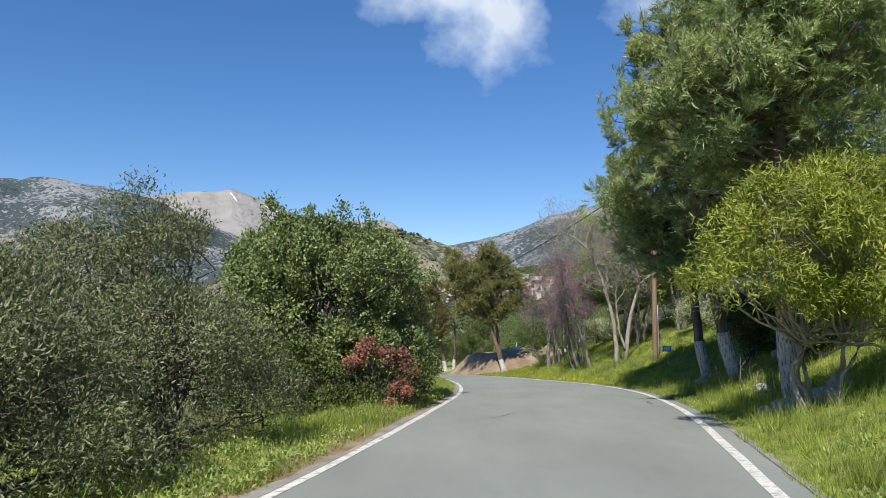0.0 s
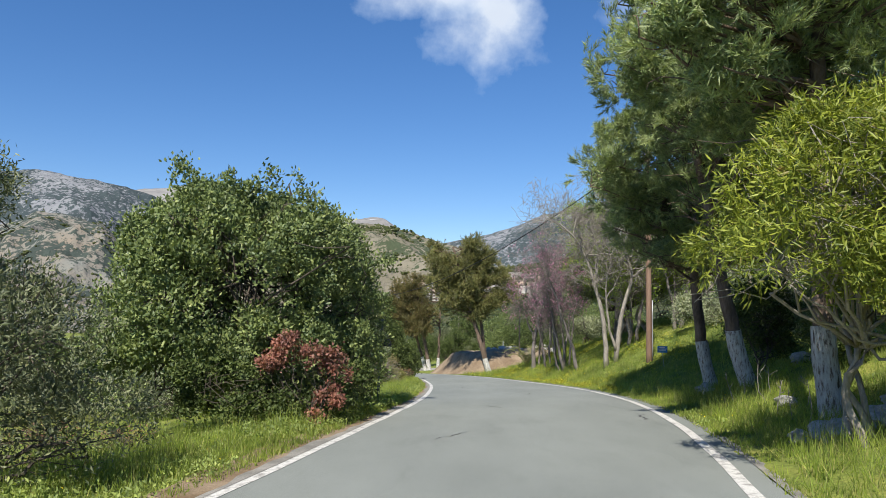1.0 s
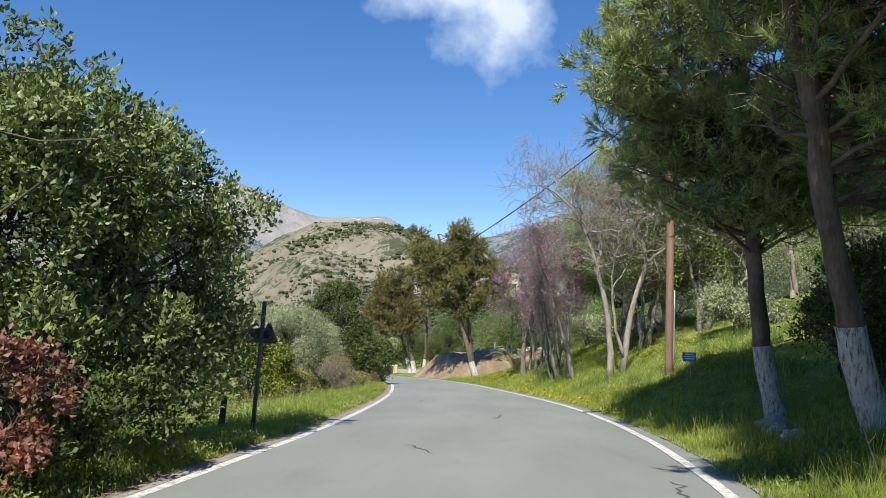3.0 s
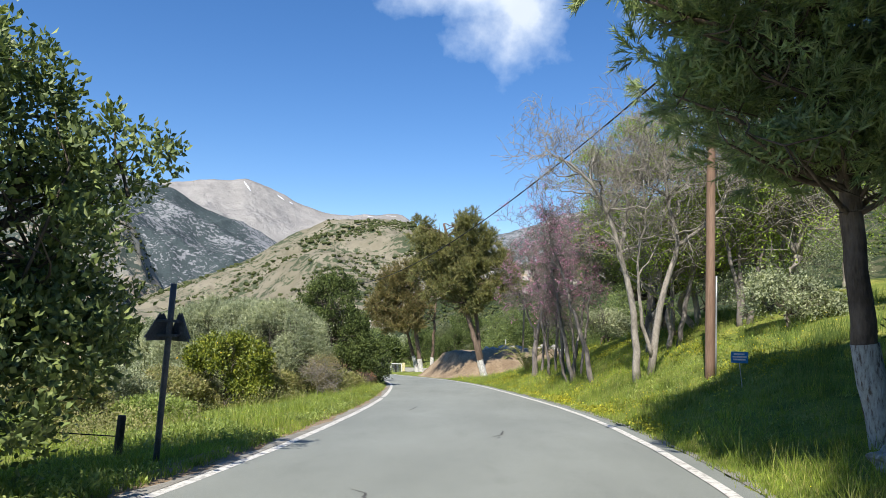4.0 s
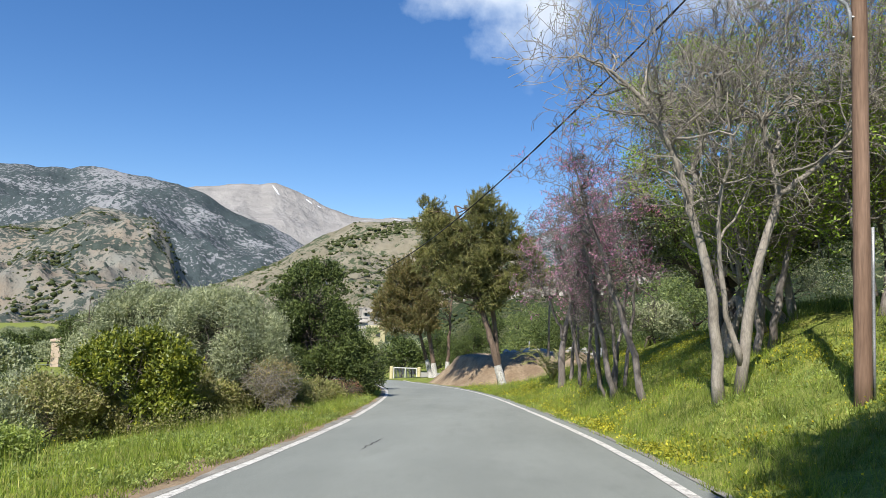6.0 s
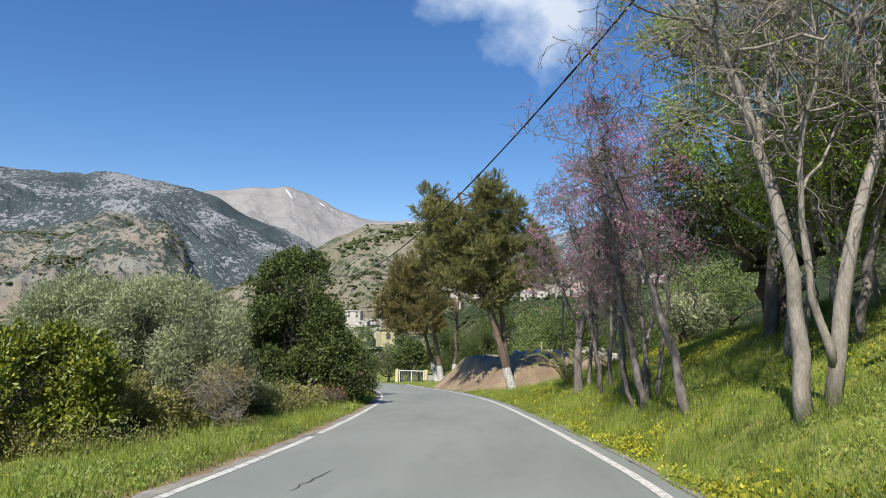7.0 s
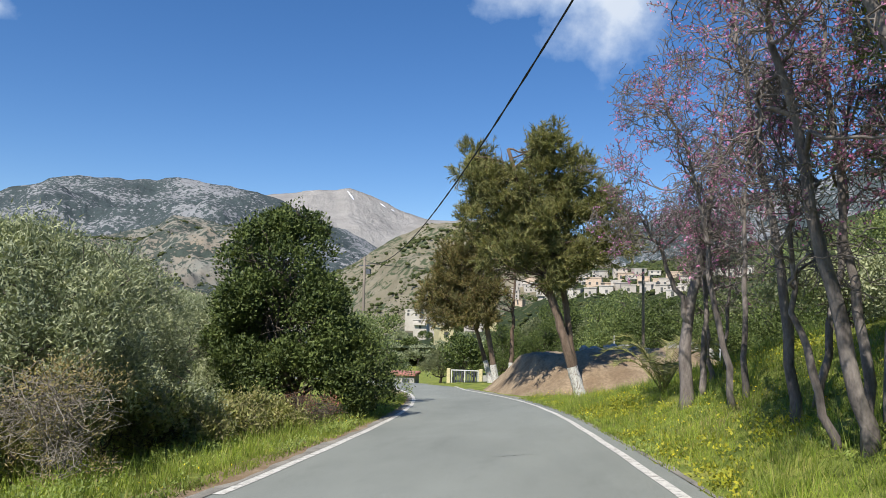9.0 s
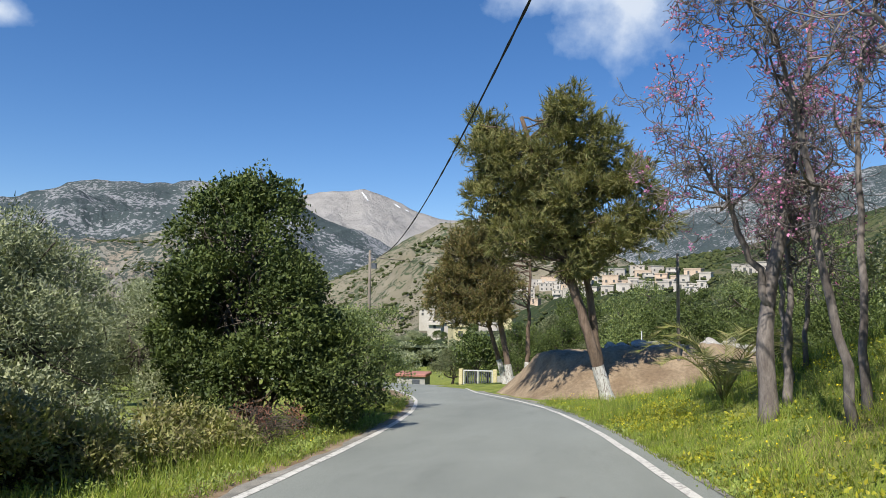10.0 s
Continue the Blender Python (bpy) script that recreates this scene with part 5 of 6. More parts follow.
# Fence stub with wire by the sign.
stub = thing("fence_post", (-1.15, 21.9, gz(-1.15, 21.9)), "short dark wooden fence stub with slack wire", "fence")
part("stub", cyl((0, 0, -0.2), (0.04, 0, 0.55), 0.06, 0.05, 8, "stub", M_BARK_DARK), stub)
part("wire", cyl((0.03, 0, 0.3), (-7.0, 0.5, 0.35), 0.008, 0.008, 5, "wire", M_CABLE), stub)

# Little blue plate on a rod.
BP = np.array((8.3, 26.85, gz(8.3, 26.85)))
blue = thing("small_sign", BP, "small blue plate with pale writing on a thin rod", "sign")
top = -0.3 - BP[2]
part("rod", cyl((0.06, 0, -0.1), (-0.02, 0, top + 0.1), 0.008, 0.008, 6, "rod", M_METAL), blue)
pl = Buf()
pl.box((-0.17, -0.012, top), (0.15, 0.0, top + 0.21))
plate = part("plate", pl.mesh("plate", M_BLUE, False), blue)
for k, (a, b) in enumerate([(-0.13, 0.1), (-0.14, 0.12), (-0.12, 0.08)]):
    w = Buf()
    w.box((a, -0.0155, top + 0.05 + k * 0.05), (b, -0.0125, top + 0.08 + k * 0.05))
    part("writing_bar", w.mesh("writing_bar", M_SIGNWHITE, False), plate)


# ---- stones, mound ----
def rock(xy, size, seed, name="stone", label="pale limestone boulder lying in the grass", lift=0.3, z=None):
    rng = np.random.default_rng(seed)
    bm = bmesh.new()
    bmesh.ops.create_icosphere(bm, subdivisions=3, radius=1.0)
    ph = rng.uniform(0, 6, 6)
    for v in bm.verts:
        c = v.co
        k = 1 + 0.2 * math.sin(2.3 * c.x + ph[0]) * math.sin(2.9 * c.y + ph[1]) + 0.14 * math.sin(5 * c.z + 4 * c.x + ph[2]) + 0.06 * math.sin(11 * c.y + 9 * c.z + ph[3])
        v.co = Vector((c.x * size[0], c.y * size[1], c.z * size[2])) * k
    me = bpy.data.meshes.new(name)
    bm.to_mesh(me)
    bm.free()
    me.materials.append(M_STONE)
    ob = new(name, me)
    ob.location = (*xy, (gz(*xy) if z is None else z) + size[2] * lift)
    ob.rotation_euler = (0, 0, float(ph[4]))
    return tagged(ob, label, "stone", "roadside stones")


for k, (x, y, s) in enumerate([(5.75, 12.0, 0.36), (6.2, 11.7, 0.3), (5.45, 12.3, 0.2), (6.8, 12.4, 0.25), (7.0, 19.6, 0.22), (7.3, 20.4, 0.28), (6.7, 18.6, 0.16), (8.4, 18.0, 0.3), (6.6, 15.0, 0.2)]):
    rock((x, y), (s, s * 0.8, s * 0.5), 300 + k)
MOUND = (6.4, 64.4)


def mound_h(x, y):
    d = np.hypot((x - MOUND[0]) / 6.8, (y - MOUND[1]) / 6.2)
    off = np.clip((x - np.interp(y, ER[:, 1], ER[:, 0]) - 0.55) / 1.6, 0, 1)
    return off * (1.75 * np.clip(1.05 - d, 0, 0.45) / 0.45 + 0.12 * np.sin(2.1 * x + y) * np.sin(1.7 * y) * (d < 1))


q = np.linspace(-1, 1, 90)
mx, my = np.meshgrid(MOUND[0] + q * 7.2, MOUND[1] + q * 6.8)
mz = ground_z(mx, my) - 0.12 + mound_h(mx, my) + 0.022 * np.random.default_rng(5).standard_normal(mx.shape)
ii = np.arange(8100).reshape(90, 90)
qd = np.stack([ii[:-1, :-1], ii[:-1, 1:], ii[1:, 1:], ii[1:, :-1]], -1).reshape(-1, 4)
me = tri_mesh("earth_mound", np.stack([mx, my, mz], -1), np.concatenate([qd[:, [0, 1, 2]], qd[:, [0, 2, 3]]]), M_SOIL)
tagged(new("earth_mound", me), "heap of reddish brown dug earth beside the road", "mound")
rng = np.random.default_rng(320)
for k in range(26):
    x, y = 6.4 + rng.uniform(-1.2, 5.0), 64.6 + rng.uniform(-2.6, 1.6)
    s = rng.uniform(0.14, 0.36)
    rock((x, y), (s, s * 0.85, s * 0.65), 330 + k, "stone", "pale rubble stone on top of the earth heap", 0.3, gz(x, y) + float(mound_h(np.array(x), np.array(y))) - 0.12)


# ---- gate, shed, houses ----
def box_mesh(name, lo, hi, mat, bevel=0.0):
    b = Buf()
    b.box(lo, hi)
    me = b.mesh(name, mat, False)
    if bevel:
        bm = bmesh.new()
        bm.from_mesh(me)
        bmesh.ops.bevel(bm, geom=bm.edges[:], offset=bevel, segments=1, affect="EDGES")
        bm.to_mesh(me)
        bm.free()
    return me


GATE = np.array((-4.75, 90.2, gz(-3.6, 90.2) - 0.2))
M_GATEWHITE = mottled("white_gate_paint", (0.55, 0.55, 0.53), (0.66, 0.66, 0.64), 3, 30, 0.6, 0.002)
gate = thing("gate", GATE, "white-framed metal bar gate between pale yellow pillars", "gate")
part("pillar", box_mesh("pillar", (-0.3, -0.2, -0.6), (0, 0.2, 1.38), M_YELLOWWALL, 0.02), gate, "pale yellow plastered pillar")
part("pillar", box_mesh("pillar", (2.4, -0.2, -0.6), (2.7, 0.2, 1.38), M_YELLOWWALL, 0.02), gate, "pale yellow plastered pillar")
for z in (0.1, 1.22):
    part("rail", box_mesh("rail", (0.04, -0.04, z), (2.36, 0.04, z + 0.08), M_GATEWHITE), gate, "white painted rail")
for k in range(17):
    x = 0.08 + k * 0.14
    if k in (0, 8, 16):
        part("stile", box_mesh("stile", (x - 0.04, -0.035, 0.05), (x + 0.04, 0.035, 1.3), M_GATEWHITE), gate, "white painted stile")
    else:
        part("bar", box_mesh("bar", (x - 0.028, -0.02, 0.1), (x + 0.028, 0.02, 1.26), M_DARKMETAL), gate)
part("side_wall", box_mesh("side_wall", (2.7, -0.1, -0.6), (8.5, 0.1, 0.9), M_CONCRETE), gate, "low grey concrete wall")
shed = thing("shed", (-10.9, 93.6, gz(-10.0, 94) - 0.1), "low grey shed with a faded red roof beyond the road", "shed")
part("wall", box_mesh("wall", (0, 0, -1), (2.4, 2.2, 1.1), M_CONCRETE), shed)
part("roof", box_mesh("roof", (-0.12, -0.2, 1.1), (2.52, 2.4, 1.38), M_ROOF, 0.06), shed, "faded red sheet roof")
part("door", box_mesh("door", (1.3, -0.04, -0.2), (1.95, 0.0, 0.9), M_DARKMETAL), shed)


def house(at, w, d, h, turn, wall, seed, roof=None, storeys=2, label="plastered village house with dark windows", group="village houses"):
    rng = np.random.default_rng(seed)
    ob = thing("house", at, label, "house", group)
    ob.rotation_euler = (0, 0, radians(turn))
    part("wall", box_mesh("wall", (-w / 2, 0, -6), (w / 2, d, h), wall), ob)
    if roof:
        b = Buf()
        b.add([(-w / 2 - 0.4, -0.4, h), (w / 2 + 0.4, -0.4, h), (w / 2 + 0.4, d + 0.4, h), (-w / 2 - 0.4, d + 0.4, h), (-w / 2 - 0.4, d / 2, h + 1.8), (w / 2 + 0.4, d / 2, h + 1.8)], [(0, 1, 5, 4), (2, 3, 4, 5), (1, 2, 5), (3, 0, 4), (3, 2, 1, 0)])
        part("roof", b.mesh("roof", roof, False), ob)
    else:
        part("roof", box_mesh("roof", (-w / 2 - 0.25, -0.25, h), (w / 2 + 0.25, d + 0.25, h + 0.35), wall), ob)
    n = max(1, int(w / 3.1))
    for s in range(storeys):
        for k in range(n):
            x = -w / 2 + (k + 0.5) * w / n + rng.uniform(-0.2, 0.2)
            z0 = 0.9 + s * h / storeys
            tall = rng.random() < 0.35
            win = part("window", box_mesh("window", (x - 0.62, -0.06, z0 - (0.8 if tall else 0.1)), (x + 0.62, 0.05, z0 + 1.35), wall), ob)
            part("pane", box_mesh("pane", (x - 0.5, -0.09, z0 - (0.7 if tall else 0)), (x + 0.5, -0.065, z0 + 1.25), M_PANE), win)
    if storeys > 1 and rng.random() < 0.5:
        part("balcony", box_mesh("balcony", (-w / 2 + 0.4, -1.2, h / 2 - 0.15), (w / 2 - 0.4, -0.02, h / 2 + 0.75), wall), ob)
    return ob


def polar(az, el, d):
    """A place seen from the end of the drive at that azimuth to the left, elevation and distance."""
    a = radians(az)
    return (3.8 - math.sin(a) * d, 33.5 + math.cos(a) * d, -0.86 + d * math.tan(radians(el)))


def on_slope(az, el):
    """The place on the hills that is seen in a direction from the end of the drive, and how far off it is."""
    eye = Vector(polar(0, 0, 0))
    way = (Vector(polar(az, el, 100)) - eye).normalized()
    best = None
    for o in scene.objects:
        if o.name in ("green_hill", "hill"):
            hit, q, _, _ = o.ray_cast(eye, way)
            if hit and (best is None or (q - eye).length < best[1]):
                best = (tuple(q), (q - eye).length)
    return best or (polar(az, el, 400), 400)


bpy.context.view_layer.update()
rng = np.random.default_rng(400)
for k in range(46):
    az = 3.8 - 13.8 * (k + float(rng.uniform(0, 0.9))) / 46
    el = float(np.interp(az, [-10, -7, -4, 0, 3.2], [1.5, 1.75, 1.6, 1.0, 0.6])) + float(rng.uniform(-0.8, 0.8))
    at, far = on_slope(az, el)
    w = float(rng.uniform(0.013, 0.022)) * far
    house(at, w, 6, float(rng.uniform(0.008, 0.0125)) * far, az + float(rng.uniform(-25, 25)), (M_PLASTER, M_PLASTER, M_PEACH, M_PLASTER)[k % 4], 410 + k, None, 2 if far > 380 and k % 3 else 1)
for k, (az, el) in enumerate([(-12.2, 2.45), (-13.2, 2.35), (-13.9, 2.6)]):
    at, far = on_slope(az, el)
    house(at, 0.021 * far, 8, 0.0105 * far, az, M_PLASTER, 470 + k, None, 1, "low white house on the green slope")
for k, (az, el, d, w) in enumerate([(10.9, -2.1, 290, 5.5), (9.9, -1.9, 310, 6), (8.8, -3.0, 160, 3.2), (11.5, -1.2, 330, 7), (6.6, -2.6, 220, 6), (9.2, -1.1, 330, 7), (5.4, -1.6, 260, 6)]):
    house(polar(az, el, d), w, 8, 3.6 if k != 2 else 3.0, az + 10 * (k % 3 - 1), (M_PLASTER, M_PLASTER, M_YELLOWWALL, M_PLASTER)[k % 4], 440 + k, None, 2 if k != 2 else 1)
house((-77.2, 160, -15.6), 8, 8, 5.6, 18, M_PEACH, 450, None, 2, "peach plastered two-storey house in the valley")
house((-60, 190, -9.5), 11, 8, 3.4, 10, M_PLASTER, 451, None, 1, "long white house among olive trees")

# ---- distant trees ----
rng = np.random.default_rng(500)
protos = []
for k, (leaf, nm, lab, w, h) in enumerate([(L_OLIVE, "olive_tree", "distant grey-green olive tree in the valley", 2.4, 4.2), (L_OAK, "evergreen_tree", "distant dark evergreen tree in the valley", 2.2, 5.0), (L_OLIVE, "olive_tree", "distant grey-green olive tree in the valley", 3.0, 4.6)]):
    x, y = ((-14.0, 62.0), (-20.0, 67.0), (-42.0, 74.0))[k]
    ob = leafy_tree(nm, lab, "tree", (x, y), [((x, y, h * 0.55), (w, w, h * 0.36)), ((x + w * 0.5, y, h * 0.7), (w * 0.6, w * 0.6, h * 0.27)), ((x - w * 0.45, y + 0.3, h * 0.45), (w * 0.7, w * 0.7, h * 0.3))], leaf, M_BARK_DARK, 520, 5, 0.3, 0.19, 0.2, 505 + k, 0.14, 1, 0.4, twigs=8, slim=True, group="distant trees")
    protos.append(ob)
spots = []
for _ in range(4000):
    az, d = rng.uniform(-26, 42), rng.uniform(48, 300)
    x, y, _ = polar(az, 0, d)
    if x > right_x(min(y, 76)) - 3 and y < 62 and x < 14:
        continue
    if min(np.hypot(EL[:, 0] - x, EL[:, 1] - y).min(), np.hypot(ER[:, 0] - x, ER[:, 1] - y).min()) < 5.5:
        continue
    if abs(x + 3) < 6 and 84 < y < 92.5 or abs(x + 9.5) < 3 and 88 < y < 98 or np.hypot(x - 5.4, y - 67) < 9 or (70 < y < 84 and abs(x) < 7):
        continue
    if abs(math.degrees(math.atan2(3.24 - x, y - 16.25)) - 30.0) < 3.4 and y < 158:
        continue
    if any(np.hypot(x - a, y - b) < 3.0 + 0.01 * d for a, b in spots):
        continue
    spots.append((x, y))
    if len(spots) >= 165:
        break
near_trees = [leafy_tree("evergreen_tree", "dense dark evergreen tree behind the earth heap", "tree", (3.0 + 3.4 * k, 86.0 - 2.2 * k), [((3.0 + 3.4 * k + dx, 86.0 - 2.2 * k + dy, h * (1 + 0.08 * k)), r) for dx, dy, h, r in ((0, 0, 2.2, (2.0, 2.0, 1.3)), (1.2 - k, 0.2, 3.0, (1.3, 1.3, 1.0)), (-1.1, -0.2, 1.6, (1.4, 1.4, 1.0)), (0.2 * k, -0.2, 3.6, (1.1, 1.1, 0.8)), (1.0, -0.6, 1.3, (1.2, 1.0, 0.9)))], leaf, M_BARK_DARK, 1700, 9, 0.12, 0.06, 0.13, 520 + k, 0.14, 1, 0.4, twigs=20, slim=True, group="trees behind the heap") for k, leaf in enumerate((L_OAK, L_DUSKY, L_CAROB))]
for k, (x, y, s) in enumerate(((6.4, 82.5, 1.05), (9.6, 78.0, 1.0), (12.2, 72.5, 1.0), (-0.8, 94.5, 1.0), (-6.8, 97.5, 0.9), (-13.5, 99.0, 1.0), (15.5, 68.0, 1.05), (2.0, 98.0, 1.1), (8.5, 92.0, 1.5), (9.6, 71.5, 1.15), (12.8, 75.0, 1.25), (7.6, 76.5, 1.0), (15.5, 82.0, 1.7), (11.0, 86.0, 1.35), (17.5, 74.0, 1.5), (4.8, 91.0, 1.4), (19.5, 88.0, 1.7), (-3.6, 96.2, 0.85), (11.5, 64.0, 0.75), (13.8, 80.0, 1.1))):
    copy_thing(near_trees[k % 3], pose(x, y, gz(x, y) - 0.1, 0, 0, x * 50) @ Matrix.Diagonal((s, s, s * (0.85 + 0.1 * (k % 4)), 1)))
for k, (x, y) in enumerate(spots):
    z = gz(x, y)
    s = float(rng.uniform(0.75, 1.25))
    copy_thing(protos[k % 3], pose(x, y, z - 0.1, 0, 0, float(rng.uniform(0, 360))) @ Matrix.Scale(s, 4))
for az in np.arange(32.6, 41, 0.8):
    for d in (62, 84, 112, 150, 205):
        a, d2 = radians(az + float(rng.uniform(-0.5, 0.5))), d * float(rng.uniform(0.88, 1.12))
        x, y = 3.2 - math.sin(a) * d2, 16.2 + math.cos(a) * d2
        s = float(rng.uniform(0.7, 1.0))
        copy_thing(protos[int(rng.integers(3))], pose(x, y, gz(x, y) - 0.1, 0, 0, float(rng.uniform(0, 360))) @ Matrix.Scale(s, 4))
for az in np.arange(26.2, 40, 0.85):
    for d in (176, 200, 228, 262, 300):
        a, d2 = radians(az + float(rng.uniform(-0.5, 0.5))), d * float(rng.uniform(0.95, 1.06))
        x, y = 3.2 - math.sin(a) * d2, 16.2 + math.cos(a) * d2
        s = float(rng.uniform(0.9, 1.4))
        copy_thing(protos[int(rng.integers(3))], pose(x, y, gz(x, y) - 0.1, 0, 0, float(rng.uniform(0, 360))) @ Matrix.Scale(s, 4))


def blobs(name, label, places, sizes, mat, seed):
    """Many small shrubs far away: crumpled low spheres, in one mesh."""
    rng = np.random.default_rng(seed)
    bm = bmesh.new()
    bmesh.ops.create_icosphere(bm, subdivisions=1, radius=1.0)
    v0, f0 = np.array([v.co[:] for v in bm.verts]), np.array([[v.index for v in f.verts] for f in bm.faces])
    bm.free()
    k = len(places)
    v = v0[None] * (1 + 0.28 * rng.standard_normal((k, len(v0), 1))) * np.asarray(sizes)[:, None, None] * (1, 1, 0.8) + np.asarray(places)[:, None]
    f = f0[None] + (np.arange(k) * len(v0))[:, None, None]
    return tagged(new(name, tri_mesh(name, v, f, mat)), label, "shrubs", kind="stuff")


M_SCRUB = leafy("distant_scrub", [(0.035, 0.05, 0.02), (0.06, 0.075, 0.032), (0.09, 0.1, 0.045)], 0.05, 0.9, 0.1)


def scatter_on(obs, count, lo, hi, seed, name, label, az_lo=-30, az_hi=45):
    """Shrubs at the vertices of a mountain mesh, thicker in patches."""
    rng = np.random.default_rng(seed)
    co = np.concatenate([np.array([v.co[:] for v in o.data.vertices]) for o in obs])
    a = np.degrees(np.arctan2(-(co[:, 0] - 3), co[:, 1] - 20))
    co = co[(a > az_lo) & (a < az_hi)]
    keep = fbm(co[:, 0] / 60, co[:, 1] / 60, seed, 3) + rng.standard_normal(len(co)) * 0.35 > 0.05
    co = co[keep]
    pick = co[rng.integers(len(co), size=count)] + rng.standard_normal((count, 3)) * (2.5, 2.5, 0.1)
    near = np.clip(np.hypot(pick[:, 0], pick[:, 1] - 30) / 650, 0.35, 1.3)
    return blobs(name, label, pick, (lo + (hi - lo) * rng.random(count) ** 2) * near, M_SCRUB, seed + 1)


hills = [o for o in scene.objects if o.name.startswith("hill")]
greens = [o for o in scene.objects if o.name.startswith("green_hill")]
spurs = [o for o in scene.objects if o.name.startswith("mountain_spur")]
scatter_on(hills, 7000, 0.45, 2.4, 601, "hill_shrubs", "scattered dark shrubs on a dry hillside", -8, 24)
scatter_on(greens, 6500, 0.8, 3.0, 602, "slope_shrubs", "dense scrub and small trees on a green slope", -32, 3)
scatter_on(spurs, 6000, 0.7, 2.6, 603, "spur_shrubs", "dark scrub on a rocky spur", 20, 50)

# ---- clouds ----
def cloud(name, az, el, w, h, seed, dist=4300):
    """A soft cloud on a far sheet of sky."""
    m = bpy.data.materials.new("cloud")
    m.use_nodes = True
    n, l = m.node_tree.nodes, m.node_tree.links
    n.remove(n["Principled BSDF"])
    co = n.new("ShaderNodeTexCoord")
    tex = n.new("ShaderNodeTexNoise")
    tex.noise_dimensions = "4D"
    tex.inputs["W"].default_value, tex.inputs["Scale"].default_value, tex.inputs["Detail"].default_value, tex.inputs["Roughness"].default_value = seed, 0.0042, 6, 0.55
    l.new(co.outputs["Object"], tex.inputs["Vector"])
    mp = n.new("ShaderNodeMapping")
    mp.inputs["Scale"].default_value = (2 / w, 2 / h, 1)
    l.new(co.outputs["Object"], mp.inputs["Vector"])
    ln = n.new("ShaderNodeVectorMath")
    ln.operation = "LENGTH"
    l.new(mp.outputs[0], ln.inputs[0])
    a = n.new("ShaderNodeMath")
    a.operation = "MULTIPLY_ADD"
    a.inputs[1].default_value, a.inputs[2].default_value = -0.62, 0.42
    l.new(ln.outputs["Value"], a.inputs[0])
    b = n.new("ShaderNodeMath")
    b.operation = "ADD"
    l.new(a.outputs[0], b.inputs[0])
    l.new(tex.outputs["Fac"], b.inputs[1])
    alpha = ramp(n, l, b.outputs[0], [(0.36, BW[0]), (0.84, (0.86, 0.86, 0.86))])
    e, t, s = n.new("ShaderNodeEmission"), n.new("ShaderNodeBsdfTransparent"), n.new("ShaderNodeMixShader")
    l.new(ramp(n, l, b.outputs[0], [(0.5, (0.42, 0.52, 0.68)), (0.9, (0.58, 0.63, 0.7))]), e.inputs["Color"])
    e.inputs["Strength"].default_value = 1.0
    l.new(alpha, s.inputs[0])
    l.new(t.outputs[0], s.inputs[1])
    l.new(e.outputs[0], s.inputs[2])
    l.new(s.outputs[0], n["Material Output"].inputs["Surface"])
    ax, ex = radians(az), radians(el)
    at = Vector((-math.sin(ax) * math.cos(ex), math.cos(ax) * math.cos(ex), math.sin(ex))) * dist + Vector((0, 0, 0))
    bm = bmesh.new()
    bmesh.ops.create_grid(bm, x_segments=2, y_segments=2, size=0.5, matrix=Matrix.Diagonal((w * 1.6, h * 1.6, 1, 1)))
    me = bpy.data.meshes.new(name)
    bm.to_mesh(me)
    bm.free()
    me.materials.append(m)
    ob = new(name, me)
    ob.matrix_world = look(at, (0, 0, 0)) @ pose(0, 0, 0, 0, 180, 0)
    ob.visible_shadow = False
    return tagged(ob, "soft white cloud in a blue sky", "cloud", kind="structure")


cloud("cloud", 0.2, 23.6, 1150, 300, 1.3)
cloud("cloud", -4.2, 21.9, 800, 800, 2.6, 4250)
cloud("cloud", -19.0, 23.2, 900, 460, 4.1)
cloud("cloud", 43.5, 18.8, 520, 190, 7.7)


# ---- grass, weeds, flowers ----
def verge_spots(count, rng, left, right, y0=1.0, y1=58.0, near=0.5):
    """Places on the verges: so many metres out from the road edges, thinning outwards."""
    y = y0 + (y1 - y0) * rng.random(count) ** 1.25
    out = rng.random(count) ** 1.5
    is_left = rng.random(count) < 0.5
    x = np.where(is_left, left_x(y) - near - out * left, right_x(y) + near + out * right)
    return np.column_stack([x, y, ground_z(x, y)]), out


def grass(name, label, count, seed, height, width, mat, left=5.0, right=6.0, tuft=9, near=0.34, y1=58.0):
    rng = np.random.default_rng(seed)
    c, _ = verge_spots(count // tuft, rng, left, right, 1.0, y1, near)
    patch = fbm(c[:, 0] / 2.5, c[:, 1] / 2.5, seed, 3)
    c = c[patch + rng.standard_normal(len(c)) * 0.3 > -0.75]
    pos = np.repeat(c, tuft, 0) + rng.standard_normal((len(c) * tuft, 3)) * (0.06, 0.06, 0)
    pos[:, 2] = ground_z(pos[:, 0], pos[:, 1]) - 0.01
    d = rng.standard_normal((len(pos), 3)) * 0.35 + (0, 0, 1)
    hs = height * np.repeat(rng.uniform(0.5, 1.4, len(c)), tuft)
    v, t = blade_arrays(pos, d, hs, width, rng)
    return tagged(new(name, tri_mesh(name, v, t, mat)), label, "grass", kind="stuff")


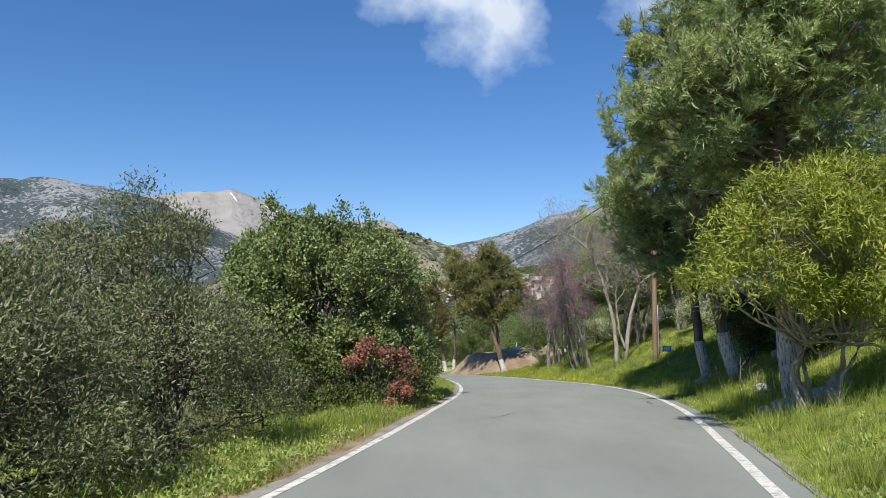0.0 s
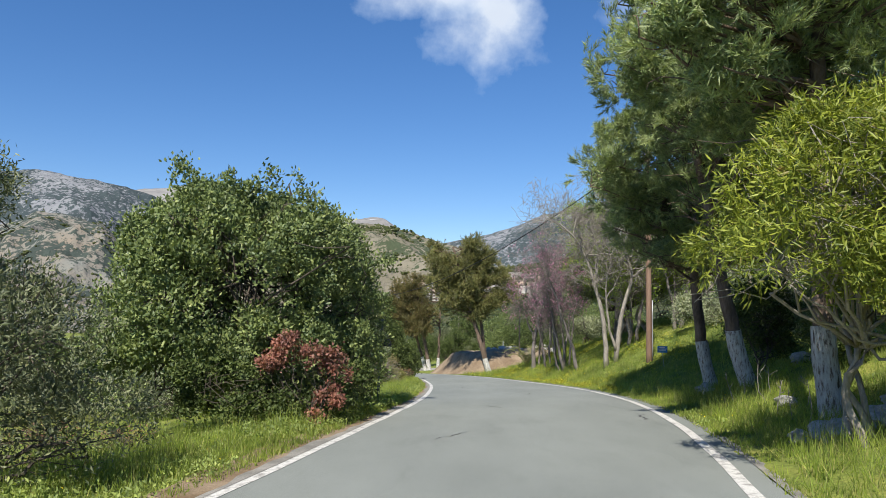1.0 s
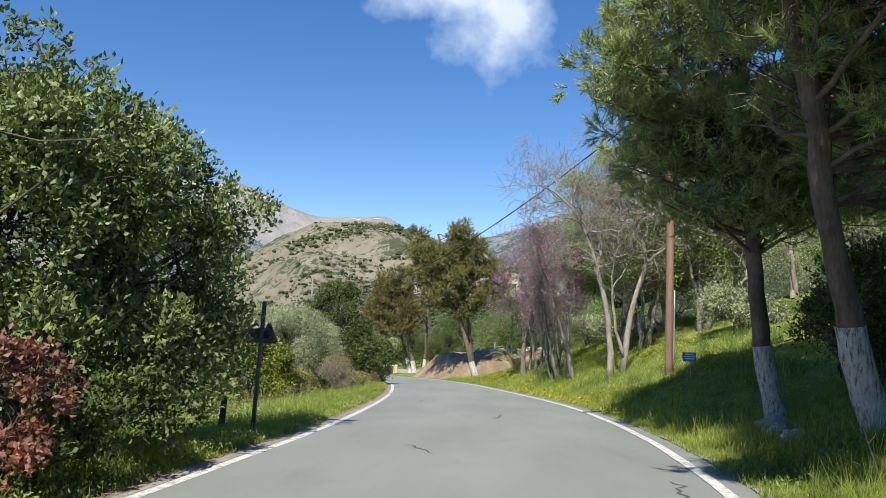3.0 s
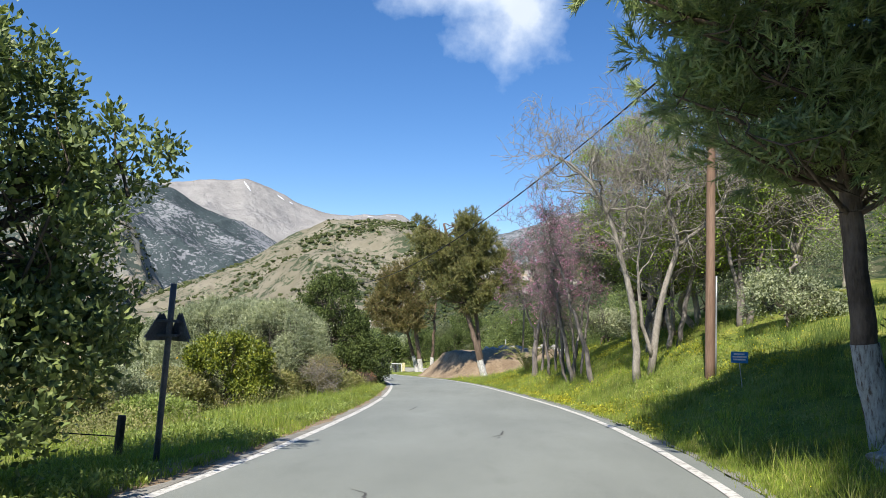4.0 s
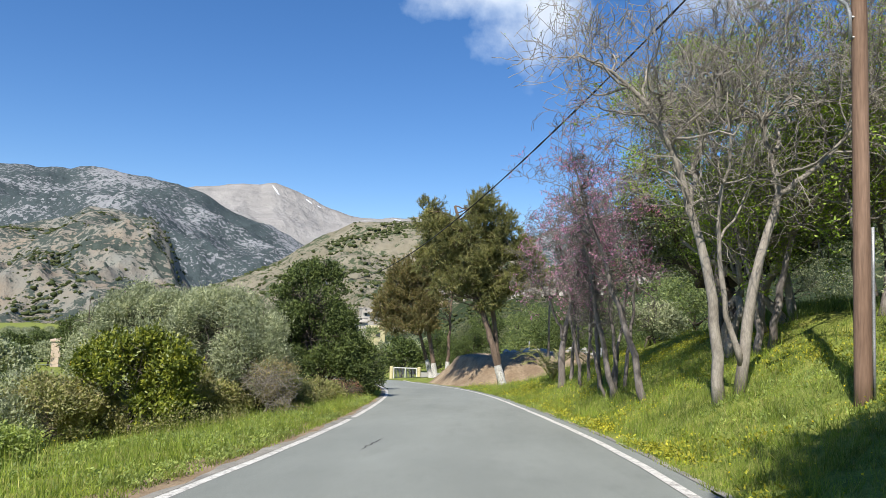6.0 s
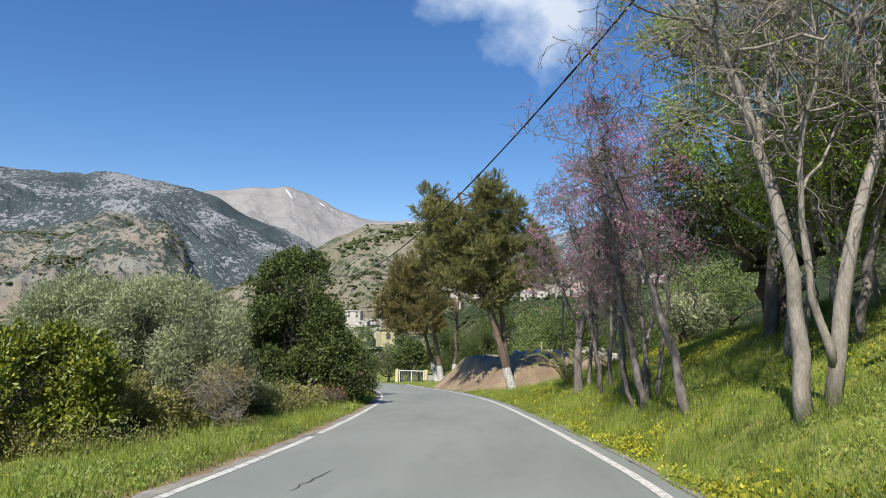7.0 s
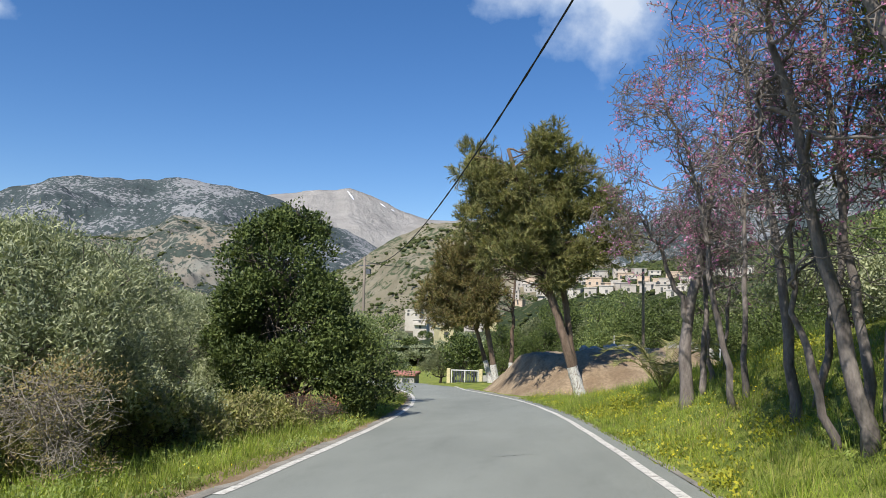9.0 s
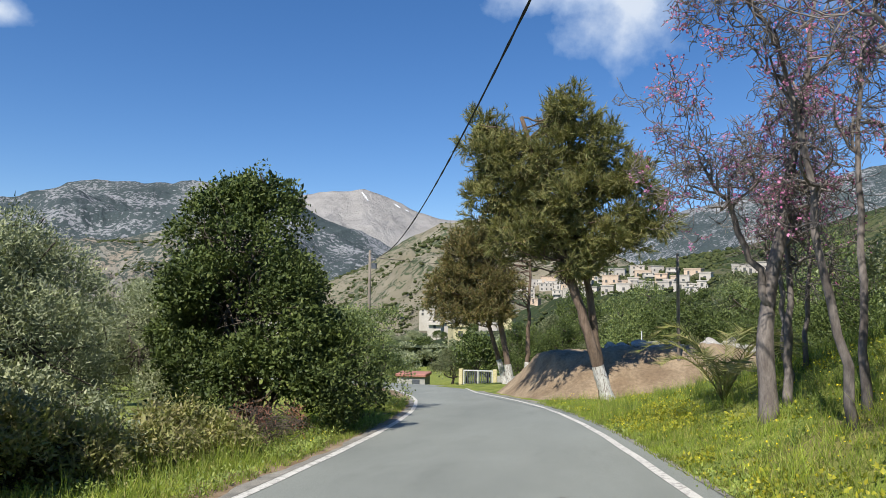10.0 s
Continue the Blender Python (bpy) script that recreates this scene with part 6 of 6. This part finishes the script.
grass("short_grass", "short green spring grass on the verges", 330000, 701, 0.1, 0.013, L_GRASS)
grass("verge_grass", "loose knee-high grass below the road edge", 60000, 704, 0.32, 0.01, L_GRASS, tuft=14, near=0.7, left=3.5, right=3.0)
grass("tall_grass", "taller loose grass tufts along the verges", 90000, 702, 0.24, 0.009, L_GRASS, tuft=12, near=0.75, left=9.0)
rng = np.random.default_rng(703)
c, _ = verge_spots(17000, rng, 4.0, 5.0, 1.0, 56.0, 0.4)
c = c[fbm(c[:, 0] / 1.6, c[:, 1] / 1.6, 8, 3) > -0.2]
pos = np.repeat(c, 9, 0) + rng.standard_normal((len(c) * 9, 3)) * (0.08, 0.08, 0)
pos[:, 2] = ground_z(pos[:, 0], pos[:, 1]) + 0.01
pos[:, 2] += np.where(pos[:, 0] < 0, 0.16, 0.05) * rng.random(len(pos))
v, t = leaf_arrays(pos, rng.standard_normal(pos.shape) + (0, 0, 0.9), 0.065, 0.026, rng)
tagged(new("weeds", tri_mesh("weeds", v, t, L_WEED)), "low broad-leaved weeds among the grass", "weeds", kind="stuff")
# Lush clover and weeds close along the left edge of the road.
cy = rng.uniform(1, 60, 9000)
c = np.column_stack([left_x(cy) - 0.36 - 2.0 * rng.random(9000) ** 1.1, cy])
c = c[fbm(c[:, 0] / 1.2, c[:, 1] / 1.2, 18, 3) + 0.3 * rng.standard_normal(len(c)) > -0.35]
pos = np.repeat(np.column_stack([c, ground_z(c[:, 0], c[:, 1])]), 8, 0) + rng.standard_normal((len(c) * 8, 3)) * (0.07, 0.07, 0)
pos[:, 2] += 0.14 * rng.random(len(pos))
v, t = leaf_arrays(pos, rng.standard_normal(pos.shape) + (0, 0, 0.9), 0.05, 0.024, rng, 0.25, rng.standard_normal(pos.shape) * 0.5 + (0, 0, 1))
tagged(new("clover", tri_mesh("clover", v, t, L_WEED)), "lush green clover and weeds along the road edge", "weeds", kind="stuff")
# Tall rank weeds on the slope below the road past the sign.
c = np.column_stack([rng.uniform(-13, -1.6, 1500), rng.uniform(22.8, 37, 1500)])
c = c[(fbm(c[:, 0] / 2, c[:, 1] / 2, 33, 3) > -0.25) & (c[:, 0] < left_x(c[:, 1]) - 2.2)]
tall = np.repeat(rng.uniform(0.2, 0.65, len(c)), 40)
pos = np.repeat(np.column_stack([c, ground_z(c[:, 0], c[:, 1])]), 40, 0) + rng.standard_normal((len(c) * 40, 3)) * (0.16, 0.16, 0)
pos[:, 2] += tall * rng.random(len(pos)) ** 0.7
v, t = leaf_arrays(pos, rng.standard_normal(pos.shape) + (0, 0, 0.8), 0.06, 0.022, rng, 0.25, rng.standard_normal(pos.shape) * 0.6 + (0, 0, 1))
tagged(new("tall_weeds", tri_mesh("tall_weeds", v, t, L_WISP)), "tall bright green weeds on the slope", "weeds", kind="stuff")
# Dark rank tufts higher on the bank, and a low yellow-flowered carpet near the road.
c = np.column_stack([rng.uniform(0.9, 9.0, 5200), rng.uniform(24, 52, 5200)])
c[:, 0] += right_x(c[:, 1])
c = c[fbm(c[:, 0] / 1.7, c[:, 1] / 1.7, 51, 3) + 0.25 * rng.standard_normal(len(c)) > np.interp(c[:, 0] - right_x(c[:, 1]), [0.9, 3, 9], [0.55, 0.1, -0.1])]
pos = np.repeat(np.column_stack([c, ground_z(c[:, 0], c[:, 1])]), 16, 0) + rng.standard_normal((len(c) * 16, 3)) * (0.09, 0.09, 0)
v, t = blade_arrays(pos, rng.standard_normal(pos.shape) * 0.3 + (0, 0, 1), 0.3, 0.014, rng)
tagged(new("bank_tufts", tri_mesh("bank_tufts", v, t, L_TUFT)), "dark green rank grass tufts on the bank", "grass", kind="stuff")
c = np.column_stack([0.45 + 4.2 * rng.random(9000) ** 1.6, rng.uniform(25, 56, 9000)])
c[:, 0] += right_x(c[:, 1])
c = c[fbm(c[:, 0] / 1.5, c[:, 1] / 1.5, 52, 3) + 0.25 * rng.standard_normal(len(c)) > 0.0]
pos = np.repeat(np.column_stack([c, ground_z(c[:, 0], c[:, 1])]), 8, 0) + rng.standard_normal((len(c) * 8, 3)) * (0.08, 0.08, 0)
pos[:, 2] += 0.12 * rng.random(len(pos))
v, t = leaf_arrays(pos, rng.standard_normal(pos.shape) + (0, 0, 0.6), 0.055, 0.04, rng, 0.25, rng.standard_normal(pos.shape) * 0.5 + (0, 0, 1))
tagged(new("flowering_carpet", tri_mesh("flowering_carpet", v, t, L_CARPET)), "low yellow-green carpet of flowering weeds", "weeds", kind="stuff")
# Yellow flowers stand in drifts, thickest on the bank past the pole.
c, _ = verge_spots(50000, rng, 5.0, 7.0, 1.0, 60.0, 0.45)
w = np.interp(c[:, 1], [0, 20, 27, 34, 60], [0.05, 0.06, 0.5, 1.0, 1.0]) * np.where(c[:, 0] > 3, 1.0, 0.22)
c = c[(rng.random(len(c)) < w) & (fbm(c[:, 0] / 2.2, c[:, 1] / 2.2, 15, 3) + 0.45 * rng.standard_normal(len(c)) > 0.1)]
pos = c + np.column_stack([0 * c[:, 0], 0 * c[:, 0], rng.uniform(0.07, 0.2, len(c))])
v, t = leaf_arrays(pos, rng.standard_normal(pos.shape) + (0, 0, 0.3), 0.025, 0.025, rng, 0.25, rng.standard_normal(pos.shape) * 0.5 + (0, 0, 1))
tagged(new("yellow_flowers", tri_mesh("yellow_flowers", v, t, L_FLOWER)), "small yellow wild flowers in the grass", "flowers", kind="stuff")
